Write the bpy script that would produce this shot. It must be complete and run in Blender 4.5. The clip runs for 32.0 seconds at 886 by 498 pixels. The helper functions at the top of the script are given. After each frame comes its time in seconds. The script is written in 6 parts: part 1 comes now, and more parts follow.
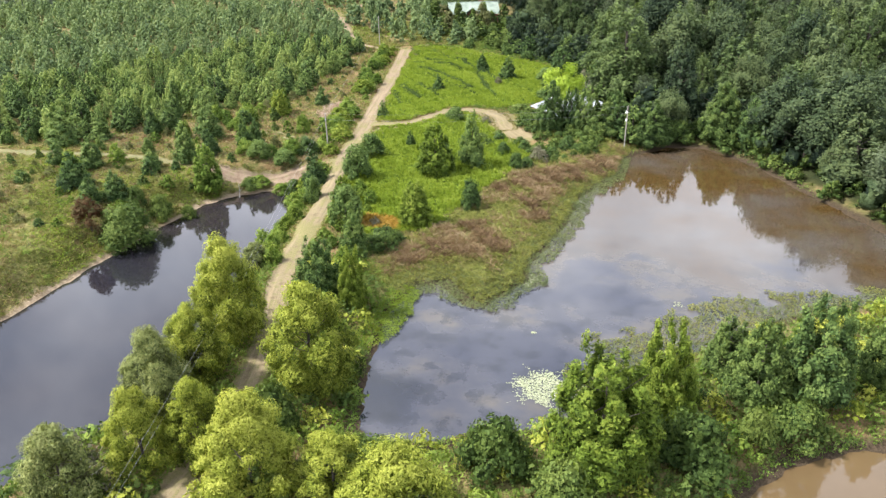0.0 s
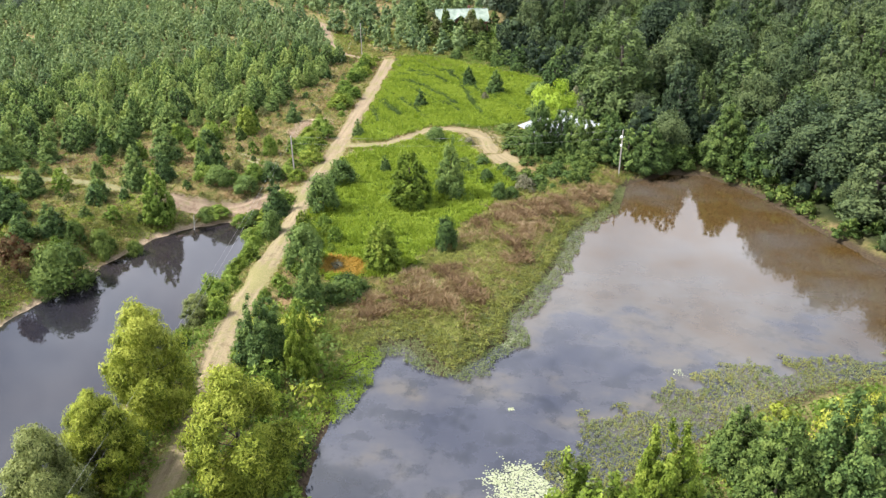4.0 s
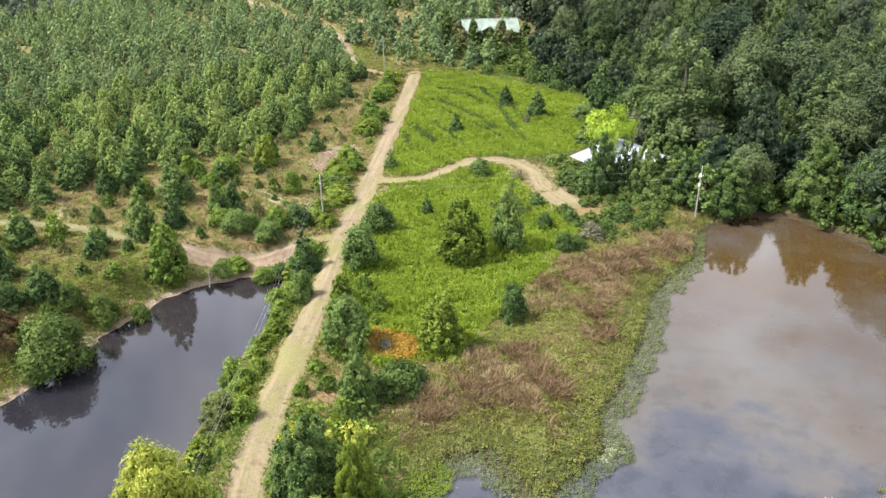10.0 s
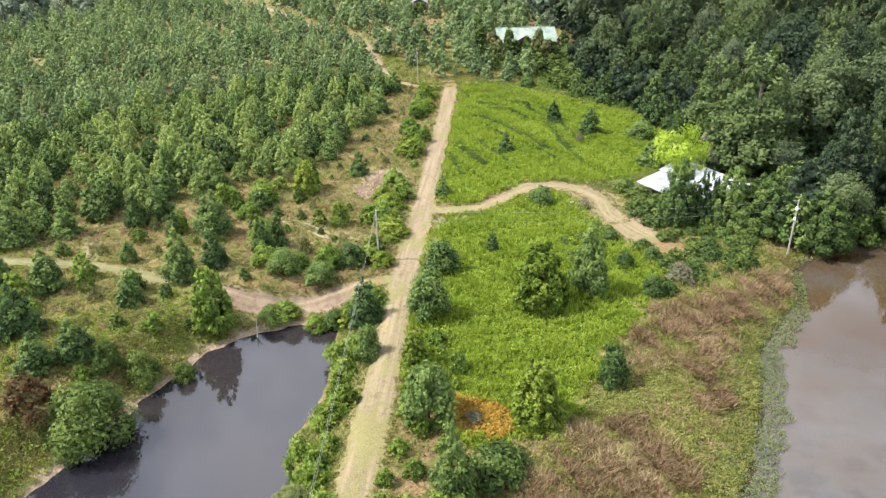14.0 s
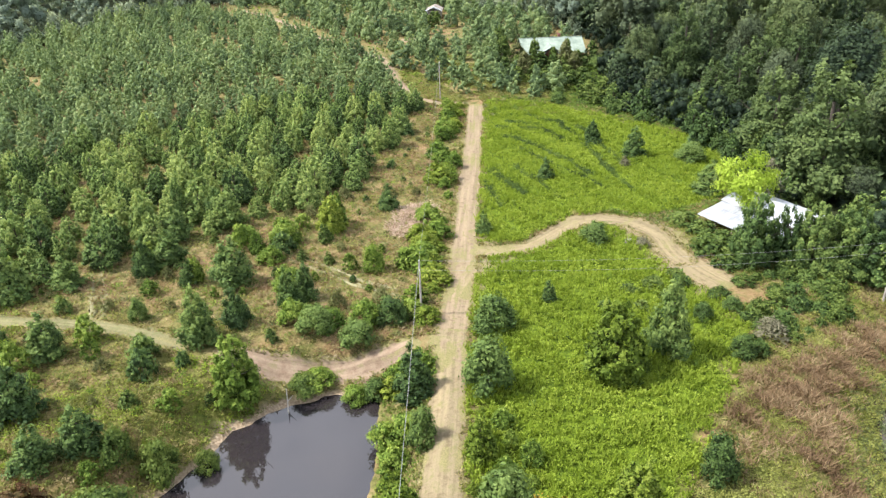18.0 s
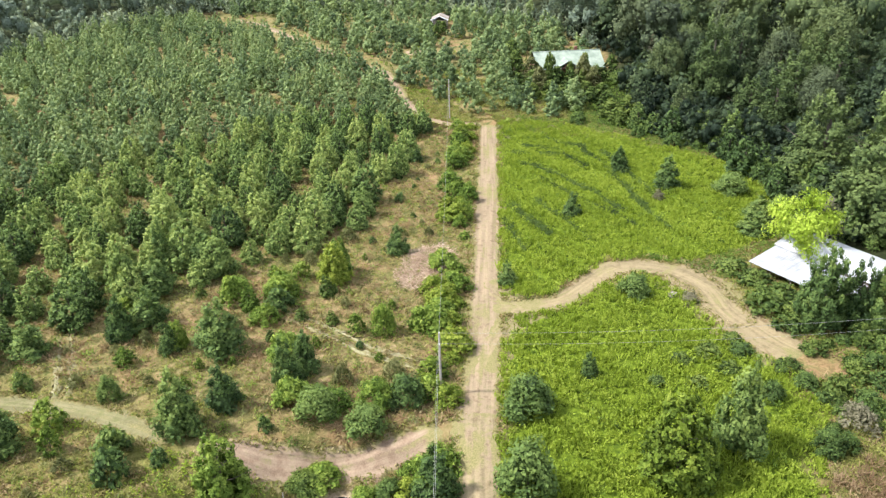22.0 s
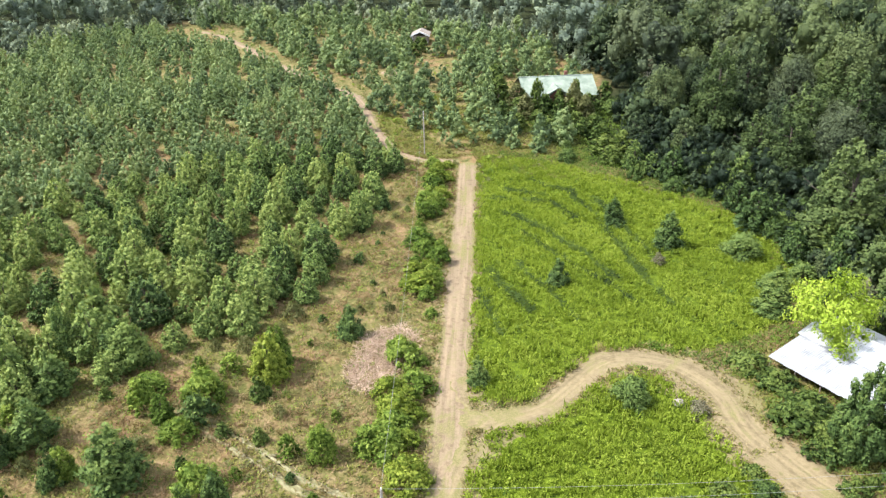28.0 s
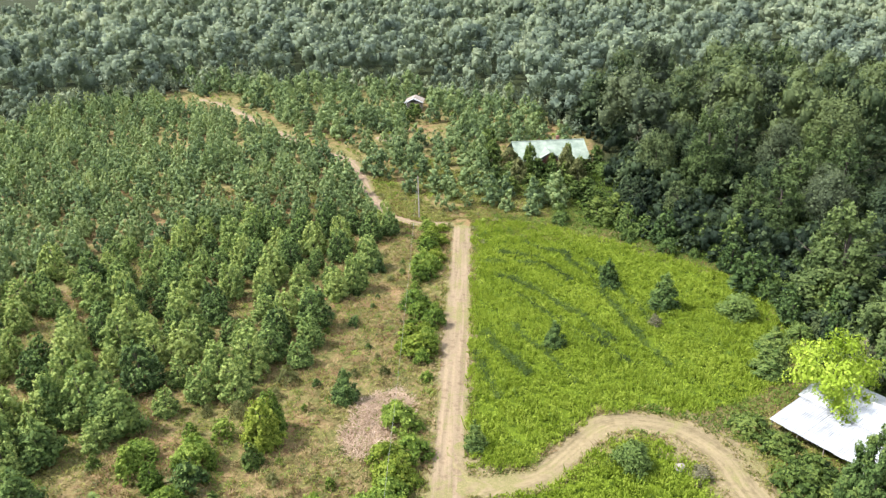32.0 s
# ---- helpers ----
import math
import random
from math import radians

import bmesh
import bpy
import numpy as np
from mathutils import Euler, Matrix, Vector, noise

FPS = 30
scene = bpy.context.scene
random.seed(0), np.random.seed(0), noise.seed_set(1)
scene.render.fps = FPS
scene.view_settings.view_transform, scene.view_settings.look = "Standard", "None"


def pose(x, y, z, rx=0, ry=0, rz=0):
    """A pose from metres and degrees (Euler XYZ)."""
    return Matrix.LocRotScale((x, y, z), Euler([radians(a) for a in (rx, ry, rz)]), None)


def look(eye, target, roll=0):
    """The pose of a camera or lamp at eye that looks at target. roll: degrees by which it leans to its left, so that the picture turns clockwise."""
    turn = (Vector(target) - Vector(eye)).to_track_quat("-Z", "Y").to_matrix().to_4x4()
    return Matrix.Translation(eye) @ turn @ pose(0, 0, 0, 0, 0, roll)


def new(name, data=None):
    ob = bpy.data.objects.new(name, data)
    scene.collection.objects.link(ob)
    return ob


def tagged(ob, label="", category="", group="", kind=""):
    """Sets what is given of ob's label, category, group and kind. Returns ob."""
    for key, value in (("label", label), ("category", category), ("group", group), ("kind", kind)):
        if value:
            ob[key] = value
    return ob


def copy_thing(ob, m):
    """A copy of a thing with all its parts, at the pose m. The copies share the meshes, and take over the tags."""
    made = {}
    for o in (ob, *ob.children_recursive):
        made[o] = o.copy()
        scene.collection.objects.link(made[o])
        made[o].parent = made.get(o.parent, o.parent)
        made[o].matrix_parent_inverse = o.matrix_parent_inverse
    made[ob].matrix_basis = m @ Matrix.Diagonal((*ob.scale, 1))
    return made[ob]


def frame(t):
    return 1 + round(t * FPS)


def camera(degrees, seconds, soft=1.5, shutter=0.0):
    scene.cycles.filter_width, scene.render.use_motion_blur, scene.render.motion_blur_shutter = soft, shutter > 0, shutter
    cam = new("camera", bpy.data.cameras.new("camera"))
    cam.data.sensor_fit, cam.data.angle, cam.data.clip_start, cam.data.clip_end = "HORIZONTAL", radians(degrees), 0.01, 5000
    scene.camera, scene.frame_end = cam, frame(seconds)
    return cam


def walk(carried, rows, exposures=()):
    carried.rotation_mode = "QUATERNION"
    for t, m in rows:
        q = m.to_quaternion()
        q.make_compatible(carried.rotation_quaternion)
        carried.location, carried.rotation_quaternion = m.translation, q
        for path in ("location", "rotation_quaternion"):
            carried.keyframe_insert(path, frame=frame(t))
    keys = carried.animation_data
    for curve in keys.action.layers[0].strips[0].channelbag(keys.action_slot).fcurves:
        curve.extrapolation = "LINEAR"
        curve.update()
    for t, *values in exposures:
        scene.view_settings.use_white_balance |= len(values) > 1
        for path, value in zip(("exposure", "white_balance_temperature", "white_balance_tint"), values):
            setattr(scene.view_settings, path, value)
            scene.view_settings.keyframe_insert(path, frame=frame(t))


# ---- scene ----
cam = camera(61.6, 32.0, soft=1.3)
PATH = [
    (0, (11.246, -0.11, 49.081), (10.663, 1.584, 48.191), -1.0),
    (1, (10.998, 3.619, 49.014), (10.419, 5.314, 48.124), -0.9),
    (2, (10.763, 7.147, 49.019), (10.186, 8.843, 48.13), -0.8),
    (3, (10.69, 10.88, 49.162), (10.111, 12.576, 48.273), -0.8),
    (3.5, (10.49, 12.727, 49.197), (9.913, 14.422, 48.308), -0.7),
    (5.5, (7.678, 19.039, 49.395), (7.11, 20.735, 48.502), -0.5),
    (6, (6.871, 20.375, 49.381), (6.3, 22.071, 48.489), -0.5),
    (7, (4.603, 23.028, 49.375), (4.032, 24.725, 48.483), -0.5),
    (8, (2.04, 25.591, 49.319), (1.468, 27.287, 48.427), -0.5),
    (9, (-0.41, 28.085, 49.285), (-0.988, 29.779, 48.393), -0.7),
    (10, (-3.458, 30.29, 49.33), (-4.035, 31.986, 48.439), -0.7),
    (11, (-6.916, 32.511, 49.409), (-7.49, 34.208, 48.519), -0.6),
    (12, (-9.94, 34.758, 49.518), (-10.517, 36.453, 48.628), -0.7),
    (13, (-13.063, 36.875, 49.66), (-13.641, 38.57, 48.769), -0.8),
    (14, (-16.259, 39.067, 49.664), (-16.839, 40.762, 48.775), -0.9),
    (14.5, (-17.69, 40.191, 49.685), (-18.275, 41.884, 48.795), -1.0),
    (16.5, (-23.235, 45.347, 49.886), (-23.821, 47.041, 49.0), -1.4),
    (17, (-24.245, 46.907, 49.826), (-24.833, 48.602, 48.942), -1.5),
    (18, (-26.608, 50.246, 50.029), (-27.189, 51.942, 49.144), -1.7),
    (19, (-28.583, 53.43, 50.211), (-29.162, 55.127, 49.325), -1.6),
    (20, (-30.309, 57.002, 50.209), (-30.889, 58.7, 49.325), -1.8),
    (21, (-32.139, 60.508, 50.252), (-32.717, 62.206, 49.368), -1.8),
    (22, (-33.835, 63.984, 50.473), (-34.413, 65.683, 49.589), -1.8),
    (23, (-35.374, 67.647, 50.685), (-35.951, 69.345, 49.8), -1.7),
    (24, (-36.576, 71.296, 50.935), (-37.155, 72.994, 50.051), -1.7),
    (24.5, (-36.874, 73.114, 51.118), (-37.452, 74.813, 50.235), -1.6),
    (25, (-36.998, 74.943, 51.268), (-37.574, 76.642, 50.385), -1.5),
    (25.5, (-36.973, 76.671, 51.328), (-37.544, 78.373, 50.447), -1.4),
    (27.5, (-36.489, 83.586, 52.031), (-37.05, 85.29, 51.148), -1.2),
    (28, (-36.411, 84.343, 52.1), (-36.969, 86.046, 51.213), -1.2),
    (28.5, (-36.129, 84.522, 52.118), (-36.683, 86.204, 51.188), -1.2),
    (29, (-35.979, 84.534, 52.136), (-36.522, 86.186, 51.149), -1.3),
    (29.5, (-35.952, 84.456, 52.133), (-36.488, 86.086, 51.104), -1.3),
    (30, (-36.129, 84.477, 52.168), (-36.661, 86.111, 51.145), -1.3),
    (30.5, (-36.21, 84.444, 52.122), (-36.749, 86.108, 51.152), -1.3),
    (31, (-36.235, 84.452, 52.036), (-36.782, 86.153, 51.139), -1.3),
    (31.5, (-36.363, 84.462, 51.945), (-36.918, 86.201, 51.129), -1.2),
    (32, (-36.71, 84.356, 51.913), (-37.269, 86.132, 51.181), -1.2),
]
walk(cam, [(t, look(eye, target, roll)) for t, eye, target, roll in PATH])

# ---- world, sun ----
SUN_ELEV, SUN_ROT = radians(52), radians(250)
world = bpy.data.worlds.new("overcast_sky")
scene.world = world
world.use_nodes = True
wn = world.node_tree
wn.nodes.clear()
w_out = wn.nodes.new("ShaderNodeOutputWorld")
w_bg = wn.nodes.new("ShaderNodeBackground")
w_bg.inputs["Strength"].default_value = 0.098
w_sky = wn.nodes.new("ShaderNodeTexSky")
w_sky.sky_type = 'NISHITA'
w_sky.sun_disc = False
w_sky.sun_elevation, w_sky.sun_rotation = SUN_ELEV, SUN_ROT
w_sky.air_density, w_sky.dust_density = 1.0, 3.0
w_co = wn.nodes.new("ShaderNodeTexCoord")
w_noise = wn.nodes.new("ShaderNodeTexNoise")
w_noise.inputs["Scale"].default_value = 3.2
w_noise.inputs["Detail"].default_value = 6.0
w_noise.inputs["Roughness"].default_value = 0.55
w_ramp = wn.nodes.new("ShaderNodeValToRGB")
w_ramp.color_ramp.elements[0].position, w_ramp.color_ramp.elements[0].color = 0.40, (5.8, 6.6, 8.4, 1)
w_ramp.color_ramp.elements[1].position, w_ramp.color_ramp.elements[1].color = 0.62, (14.0, 14.6, 16.2, 1)
w_mix = wn.nodes.new("ShaderNodeMixRGB")
w_mix.inputs[0].default_value = 0.85
wn.links.new(w_co.outputs["Generated"], w_noise.inputs["Vector"])
wn.links.new(w_noise.outputs["Fac"], w_ramp.inputs["Fac"])
wn.links.new(w_sky.outputs["Color"], w_mix.inputs[1])
wn.links.new(w_ramp.outputs["Color"], w_mix.inputs[2])
wn.links.new(w_mix.outputs["Color"], w_bg.inputs["Color"])
wn.links.new(w_bg.outputs["Background"], w_out.inputs["Surface"])

sun_data = bpy.data.lights.new("sun", 'SUN')
sun_data.energy, sun_data.angle, sun_data.color = 5.0, radians(4), (1.0, 0.975, 0.945)
sun = new("sun", sun_data)
sun.rotation_euler = (radians(90) - SUN_ELEV, 0, radians(180) - SUN_ROT)
scene.view_settings.exposure = 1.13


# ---- materials ----
def material(name, rough=0.9, spec=0.2):
    m = bpy.data.materials.new(name)
    m.use_nodes = True
    b = m.node_tree.nodes["Principled BSDF"]
    b.inputs["Roughness"].default_value = rough
    b.inputs["Specular IOR Level"].default_value = spec
    return m, m.node_tree, b


def node(nt, kind, **values):
    n = nt.nodes.new(kind)
    for key, value in values.items():
        n.inputs[key.replace("_", " ")].default_value = value
    return n


def noise_tex(nt, scale, detail=4.0, rough=0.55, vec=None):
    n = node(nt, "ShaderNodeTexNoise", Scale=scale, Detail=detail, Roughness=rough)
    if vec is None:
        vec = nt.nodes.new("ShaderNodeNewGeometry").outputs["Position"]
    nt.links.new(vec, n.inputs["Vector"])
    return n.outputs["Fac"]


def ramp(nt, fac, stops):
    r = nt.nodes.new("ShaderNodeValToRGB")
    els = r.color_ramp.elements
    while len(els) < len(stops):
        els.new(0.5)
    for e, (p, c) in zip(els, stops):
        e.position = p
        e.color = (*c, 1) if len(c) == 3 else c
    nt.links.new(fac, r.inputs["Fac"])
    return r.outputs["Color"]


def mixed(nt, fac, a, b, mode='MIX'):
    n = nt.nodes.new("ShaderNodeMixRGB")
    n.blend_type = mode
    for slot, v in ((0, fac), (1, a), (2, b)):
        if isinstance(v, (int, float)):
            n.inputs[slot].default_value = v
        elif isinstance(v, tuple):
            n.inputs[slot].default_value = (*v, 1)
        else:
            nt.links.new(v, n.inputs[slot])
    return n.outputs["Color"]


def math_node(nt, op, a, b=0.0, clamp=False):
    n = nt.nodes.new("ShaderNodeMath")
    n.operation, n.use_clamp = op, clamp
    for slot, v in ((0, a), (1, b)):
        if isinstance(v, (int, float)):
            n.inputs[slot].default_value = v
        else:
            nt.links.new(v, n.inputs[slot])
    return n.outputs[0]


def bump(nt, bsdf, height, strength=0.5, dist=0.1):
    b = node(nt, "ShaderNodeBump", Strength=strength, Distance=dist)
    nt.links.new(height, b.inputs["Height"])
    nt.links.new(b.outputs["Normal"], bsdf.inputs["Normal"])


def grain(name, stops, scale=3.0, fine=30.0, rough=0.9, spec=0.2, strength=0.4, dist=0.05, metal=0.0):
    """A surface with two scales of variation."""
    m, nt, b = material(name, rough, spec)
    a = ramp(nt, noise_tex(nt, scale, 5.0), stops)
    f = noise_tex(nt, fine, 3.0)
    nt.links.new(mixed(nt, 0.35, a, ramp(nt, f, [(0.3, (0.55, 0.55, 0.55)), (0.7, (1, 1, 1))]), 'MULTIPLY'), b.inputs["Base Color"])
    b.inputs["Metallic"].default_value = metal
    bump(nt, b, f, strength, dist)
    return m


LEAF_TONE, SOIL_TONE = 0.69, 0.70


def foliage(name, dark, mid, light, trans=0.25, spread=0.2, cut=0.0):
    """Leaves: hue shifts from leaf to leaf and from tree to tree; some light passes through."""
    m, nt, b = material(name, 0.66, 0.14)
    geo = nt.nodes.new("ShaderNodeNewGeometry")
    info = nt.nodes.new("ShaderNodeObjectInfo")
    tint = nt.nodes.new("ShaderNodeAttribute")
    tint.attribute_name = "tint"
    isl = geo.outputs["Random Per Island"]
    v = math_node(nt, 'MULTIPLY', isl, 0.16)
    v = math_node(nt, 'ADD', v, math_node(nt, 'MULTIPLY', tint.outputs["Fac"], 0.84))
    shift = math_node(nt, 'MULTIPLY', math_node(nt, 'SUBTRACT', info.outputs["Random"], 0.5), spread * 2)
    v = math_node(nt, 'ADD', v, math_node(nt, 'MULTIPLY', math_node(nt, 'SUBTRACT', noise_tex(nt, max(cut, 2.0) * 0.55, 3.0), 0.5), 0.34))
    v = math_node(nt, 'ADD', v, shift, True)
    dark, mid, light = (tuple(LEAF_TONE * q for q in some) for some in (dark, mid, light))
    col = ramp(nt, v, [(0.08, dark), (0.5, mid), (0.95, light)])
    nt.links.new(col, b.inputs["Base Color"])
    t = nt.nodes.new("ShaderNodeBsdfTranslucent")
    nt.links.new(mixed(nt, 1.0, col, (1.0, 1.0, 0.55), 'MULTIPLY'), t.inputs["Color"])
    mx = nt.nodes.new("ShaderNodeMixShader")
    mx.inputs[0].default_value = trans
    nt.links.new(b.outputs[0], mx.inputs[1])
    nt.links.new(t.outputs[0], mx.inputs[2])
    shader = mx.outputs[0]
    if cut:
        bump(nt, b, noise_tex(nt, cut * 0.6, 2.0, 0.6), 0.6, 1.0 / cut)
        # gaps between the leaves of a spray
        gap = math_node(nt, 'GREATER_THAN', noise_tex(nt, cut, 1.0, 0.5), 0.55)
        clear = nt.nodes.new("ShaderNodeBsdfTransparent")
        mc = nt.nodes.new("ShaderNodeMixShader")
        nt.links.new(gap, mc.inputs[0])
        nt.links.new(shader, mc.inputs[1])
        nt.links.new(clear.outputs[0], mc.inputs[2])
        shader = mc.outputs[0]
    nt.links.new(shader, nt.nodes["Material Output"].inputs["Surface"])
    return m


M_PINE = foliage("pine_leaves", (0.052, 0.094, 0.032), (0.196, 0.296, 0.080), (0.40, 0.48, 0.135), spread=0.34, cut=7.0)
M_YOUNG = foliage("sapling_leaves", (0.034, 0.066, 0.024), (0.105, 0.175, 0.048), (0.26, 0.34, 0.085), cut=8.0)
M_BLUE = foliage("cedar_leaves", (0.040, 0.072, 0.024), (0.102, 0.168, 0.042), (0.215, 0.295, 0.075), cut=8.0)
M_WILLOW = foliage("willow_leaves", (0.085, 0.120, 0.016), (0.31, 0.365, 0.045), (0.58, 0.60, 0.11), 0.35, cut=8.0)
M_BRIGHT = foliage("bright_leaves", (0.05, 0.095, 0.016), (0.15, 0.24, 0.036), (0.33, 0.42, 0.075), 0.28, cut=8.0)
M_FRESH = foliage("fresh_leaves", (0.042, 0.078, 0.011), (0.162, 0.235, 0.027), (0.35, 0.41, 0.062), 0.28, 0.2, cut=8.0)
M_SALLOW = foliage("sallow_leaves", (0.085, 0.105, 0.036), (0.245, 0.285, 0.090), (0.46, 0.48, 0.180), 0.33, 0.2, cut=8.0)
M_BANK = foliage("bank_leaves", (0.034, 0.064, 0.020), (0.106, 0.166, 0.040), (0.25, 0.32, 0.078), cut=8.0)
M_LIME = foliage("lime_leaves", (0.160, 0.260, 0.020), (0.330, 0.470, 0.040), (0.500, 0.620, 0.090), 0.28, cut=6.0)
M_LEAF = foliage("broad_leaves", (0.028, 0.054, 0.014), (0.090, 0.145, 0.031), (0.21, 0.27, 0.060), cut=8.0)
M_POPLAR = foliage("poplar_leaves", (0.024, 0.045, 0.018), (0.080, 0.124, 0.040), (0.172, 0.230, 0.072), 0.22, 0.26, cut=7.0)
M_OAK = foliage("oak_leaves", (0.045, 0.064, 0.038), (0.092, 0.122, 0.062), (0.165, 0.202, 0.100), 0.22, 0.22, cut=7.0)
M_FOREST = foliage("forest_leaves", (0.018, 0.034, 0.019), (0.066, 0.102, 0.045), (0.155, 0.200, 0.076), 0.22, 0.34, cut=7.0)
M_GREYBUSH = foliage("grey_twigs", (0.085, 0.078, 0.045), (0.170, 0.160, 0.095), (0.260, 0.240, 0.155), 0.15, cut=9.0)
M_RUST = foliage("rusty_leaves", (0.070, 0.028, 0.012), (0.130, 0.060, 0.025), (0.110, 0.120, 0.040), 0.25, cut=8.0)
M_WEED = foliage("weed_leaves", (0.125, 0.192, 0.020), (0.270, 0.368, 0.038), (0.410, 0.500, 0.075), 0.36)
M_ORANGE = foliage("orange_vine", (0.300, 0.170, 0.022), (0.470, 0.275, 0.045), (0.560, 0.390, 0.095), 0.3)
M_REED = foliage("brown_reeds", (0.120, 0.072, 0.040), (0.300, 0.200, 0.112), (0.530, 0.405, 0.245), 0.25)
M_SEDGE = foliage("olive_sedge", (0.095, 0.115, 0.022), (0.240, 0.250, 0.055), (0.400, 0.375, 0.120), 0.3)
M_LIMESEDGE = foliage("lime_sedge", (0.105, 0.125, 0.028), (0.228, 0.248, 0.055), (0.345, 0.358, 0.100), 0.3)
M_MAT = foliage("floating_weed", (0.092, 0.125, 0.042), (0.168, 0.202, 0.074), (0.255, 0.278, 0.124), 0.2)
M_DRY = foliage("dry_grass", (0.160, 0.140, 0.050), (0.320, 0.265, 0.110), (0.500, 0.410, 0.220), 0.3)
M_RUSSET = foliage("russet_grass", (0.150, 0.090, 0.042), (0.290, 0.185, 0.098), (0.440, 0.315, 0.185), 0.25)
M_STRAW = foliage("straw", (0.420, 0.290, 0.205), (0.640, 0.480, 0.360), (0.800, 0.640, 0.500), 0.2)
# far pine leaves: darks lifted and blued, distance haze mixed into the colour
M_HAZEDPINE = foliage("hazed_far_pine_leaves", (0.092, 0.145, 0.072), (0.208, 0.296, 0.118), (0.330, 0.408, 0.158), cut=3.2)
# far forest leaves lightened and blued, haze painted into the base colours
M_HAZEDFOREST = foliage("hazed_far_forest_leaves", (0.150, 0.200, 0.150), (0.262, 0.328, 0.212), (0.390, 0.440, 0.275), 0.28, cut=2.6)
M_BRUSH = foliage("tawny_brush", (0.120, 0.085, 0.035), (0.240, 0.180, 0.080), (0.370, 0.290, 0.150), 0.25)
M_OLIVE = foliage("olive_leaves", (0.075, 0.085, 0.030), (0.165, 0.180, 0.065), (0.300, 0.300, 0.130), 0.28, cut=8.0)
M_BARK = grain("bark", [(0.3, (0.05, 0.041, 0.032)), (0.7, (0.10, 0.084, 0.068))], 4, 40)
M_DEAD = grain("dead_wood", [(0.3, (0.30, 0.27, 0.23)), (0.7, (0.45, 0.42, 0.37))], 4, 40)
M_POLE = grain("weathered_pole", [(0.3, (0.22, 0.19, 0.16)), (0.7, (0.36, 0.33, 0.29))], 2, 30)
def track_material(name, stops, turf=0.5):
    """Bare soil in the middle, breaking up into grass towards the ragged edges."""
    m, nt, b = material(name, 0.95, 0.1)
    at = nt.nodes.new("ShaderNodeAttribute")
    at.attribute_name = "edge"
    mid, fine, big = noise_tex(nt, 1.1, 5, 0.6), noise_tex(nt, 7.0, 4, 0.65), noise_tex(nt, 0.16, 3)
    soil = mixed(nt, 0.5, ramp(nt, mid, stops), ramp(nt, fine, [(0.28, (0.55, 0.52, 0.48)), (0.65, (1.1, 1.1, 1.1))]), 'MULTIPLY')
    grass = ramp(nt, fine, [(0.3, (0.135, 0.135, 0.045)), (0.55, (0.235, 0.205, 0.092)), (0.75, (0.32, 0.262, 0.150))])
    lane = nt.nodes.new("ShaderNodeAttribute")
    lane.attribute_name = "lane"
    rut = noise_tex(nt, 1.7, 4, 0.6, lane.outputs["Vector"])
    soil = mixed(nt, 0.55, soil, ramp(nt, rut, [(0.36, (0.62, 0.60, 0.56)), (0.50, (1.0, 1.0, 1.0)), (0.64, (1.35, 1.32, 1.28))]), 'MULTIPLY')
    f = math_node(nt, 'ADD', at.outputs["Fac"], math_node(nt, 'MULTIPLY', math_node(nt, 'SUBTRACT', mid, 0.5), 1.0))
    f = math_node(nt, 'ADD', f, math_node(nt, 'MULTIPLY', math_node(nt, 'SUBTRACT', rut, 0.5), -1.7))
    f = math_node(nt, 'ADD', f, math_node(nt, 'MULTIPLY', math_node(nt, 'SUBTRACT', fine, 0.5), 0.9))
    f = math_node(nt, 'ADD', f, math_node(nt, 'MULTIPLY', math_node(nt, 'SUBTRACT', big, 0.5), turf * 2))
    f = ramp(nt, f, [(0.38, (0, 0, 0)), (0.78, (1, 1, 1))])
    nt.links.new(mixed(nt, 1.0, mixed(nt, f, soil, grass), (SOIL_TONE, SOIL_TONE, SOIL_TONE), 'MULTIPLY'), b.inputs["Base Color"])
    bump(nt, b, fine, 0.7, 0.08)
    return m


M_DIRT = track_material("dirt_track", [(0.30, (0.20, 0.148, 0.092)), (0.50, (0.30, 0.230, 0.152)), (0.72, (0.225, 0.190, 0.105))], 0.8)
M_DAMTRACK = track_material("dam_track", [(0.30, (0.19, 0.148, 0.085)), (0.50, (0.275, 0.220, 0.135)), (0.72, (0.200, 0.185, 0.080))], 1.6)
M_MOWN = track_material("mown_track", [(0.30, (0.20, 0.160, 0.088)), (0.55, (0.285, 0.228, 0.135)), (0.75, (0.185, 0.175, 0.068))], 1.3)
M_REDDIRT = track_material("red_track", [(0.30, (0.23, 0.16, 0.11)), (0.55, (0.32, 0.24, 0.17)), (0.75, (0.22, 0.20, 0.10))], 0.9)
M_WHEEL = track_material("faint_track", [(0.30, (0.16, 0.165, 0.065)), (0.55, (0.225, 0.205, 0.110)), (0.75, (0.14, 0.145, 0.055))], 1.2)
M_PRESS = track_material("pressed_grass", [(0.30, (0.23, 0.235, 0.105)), (0.55, (0.35, 0.32, 0.195)), (0.75, (0.23, 0.235, 0.10))], 0.5)
M_TIN = grain("tin_roof", [(0.35, (0.40, 0.41, 0.43)), (0.65, (0.58, 0.59, 0.60))], 0.6, 9, rough=0.45, spec=0.5, strength=0.1, metal=0.25)
M_GREYTIN = grain("grey_tin_roof", [(0.35, (0.27, 0.28, 0.30)), (0.65, (0.42, 0.43, 0.45))], 0.6, 9, rough=0.5, spec=0.4, strength=0.1, metal=0.2)
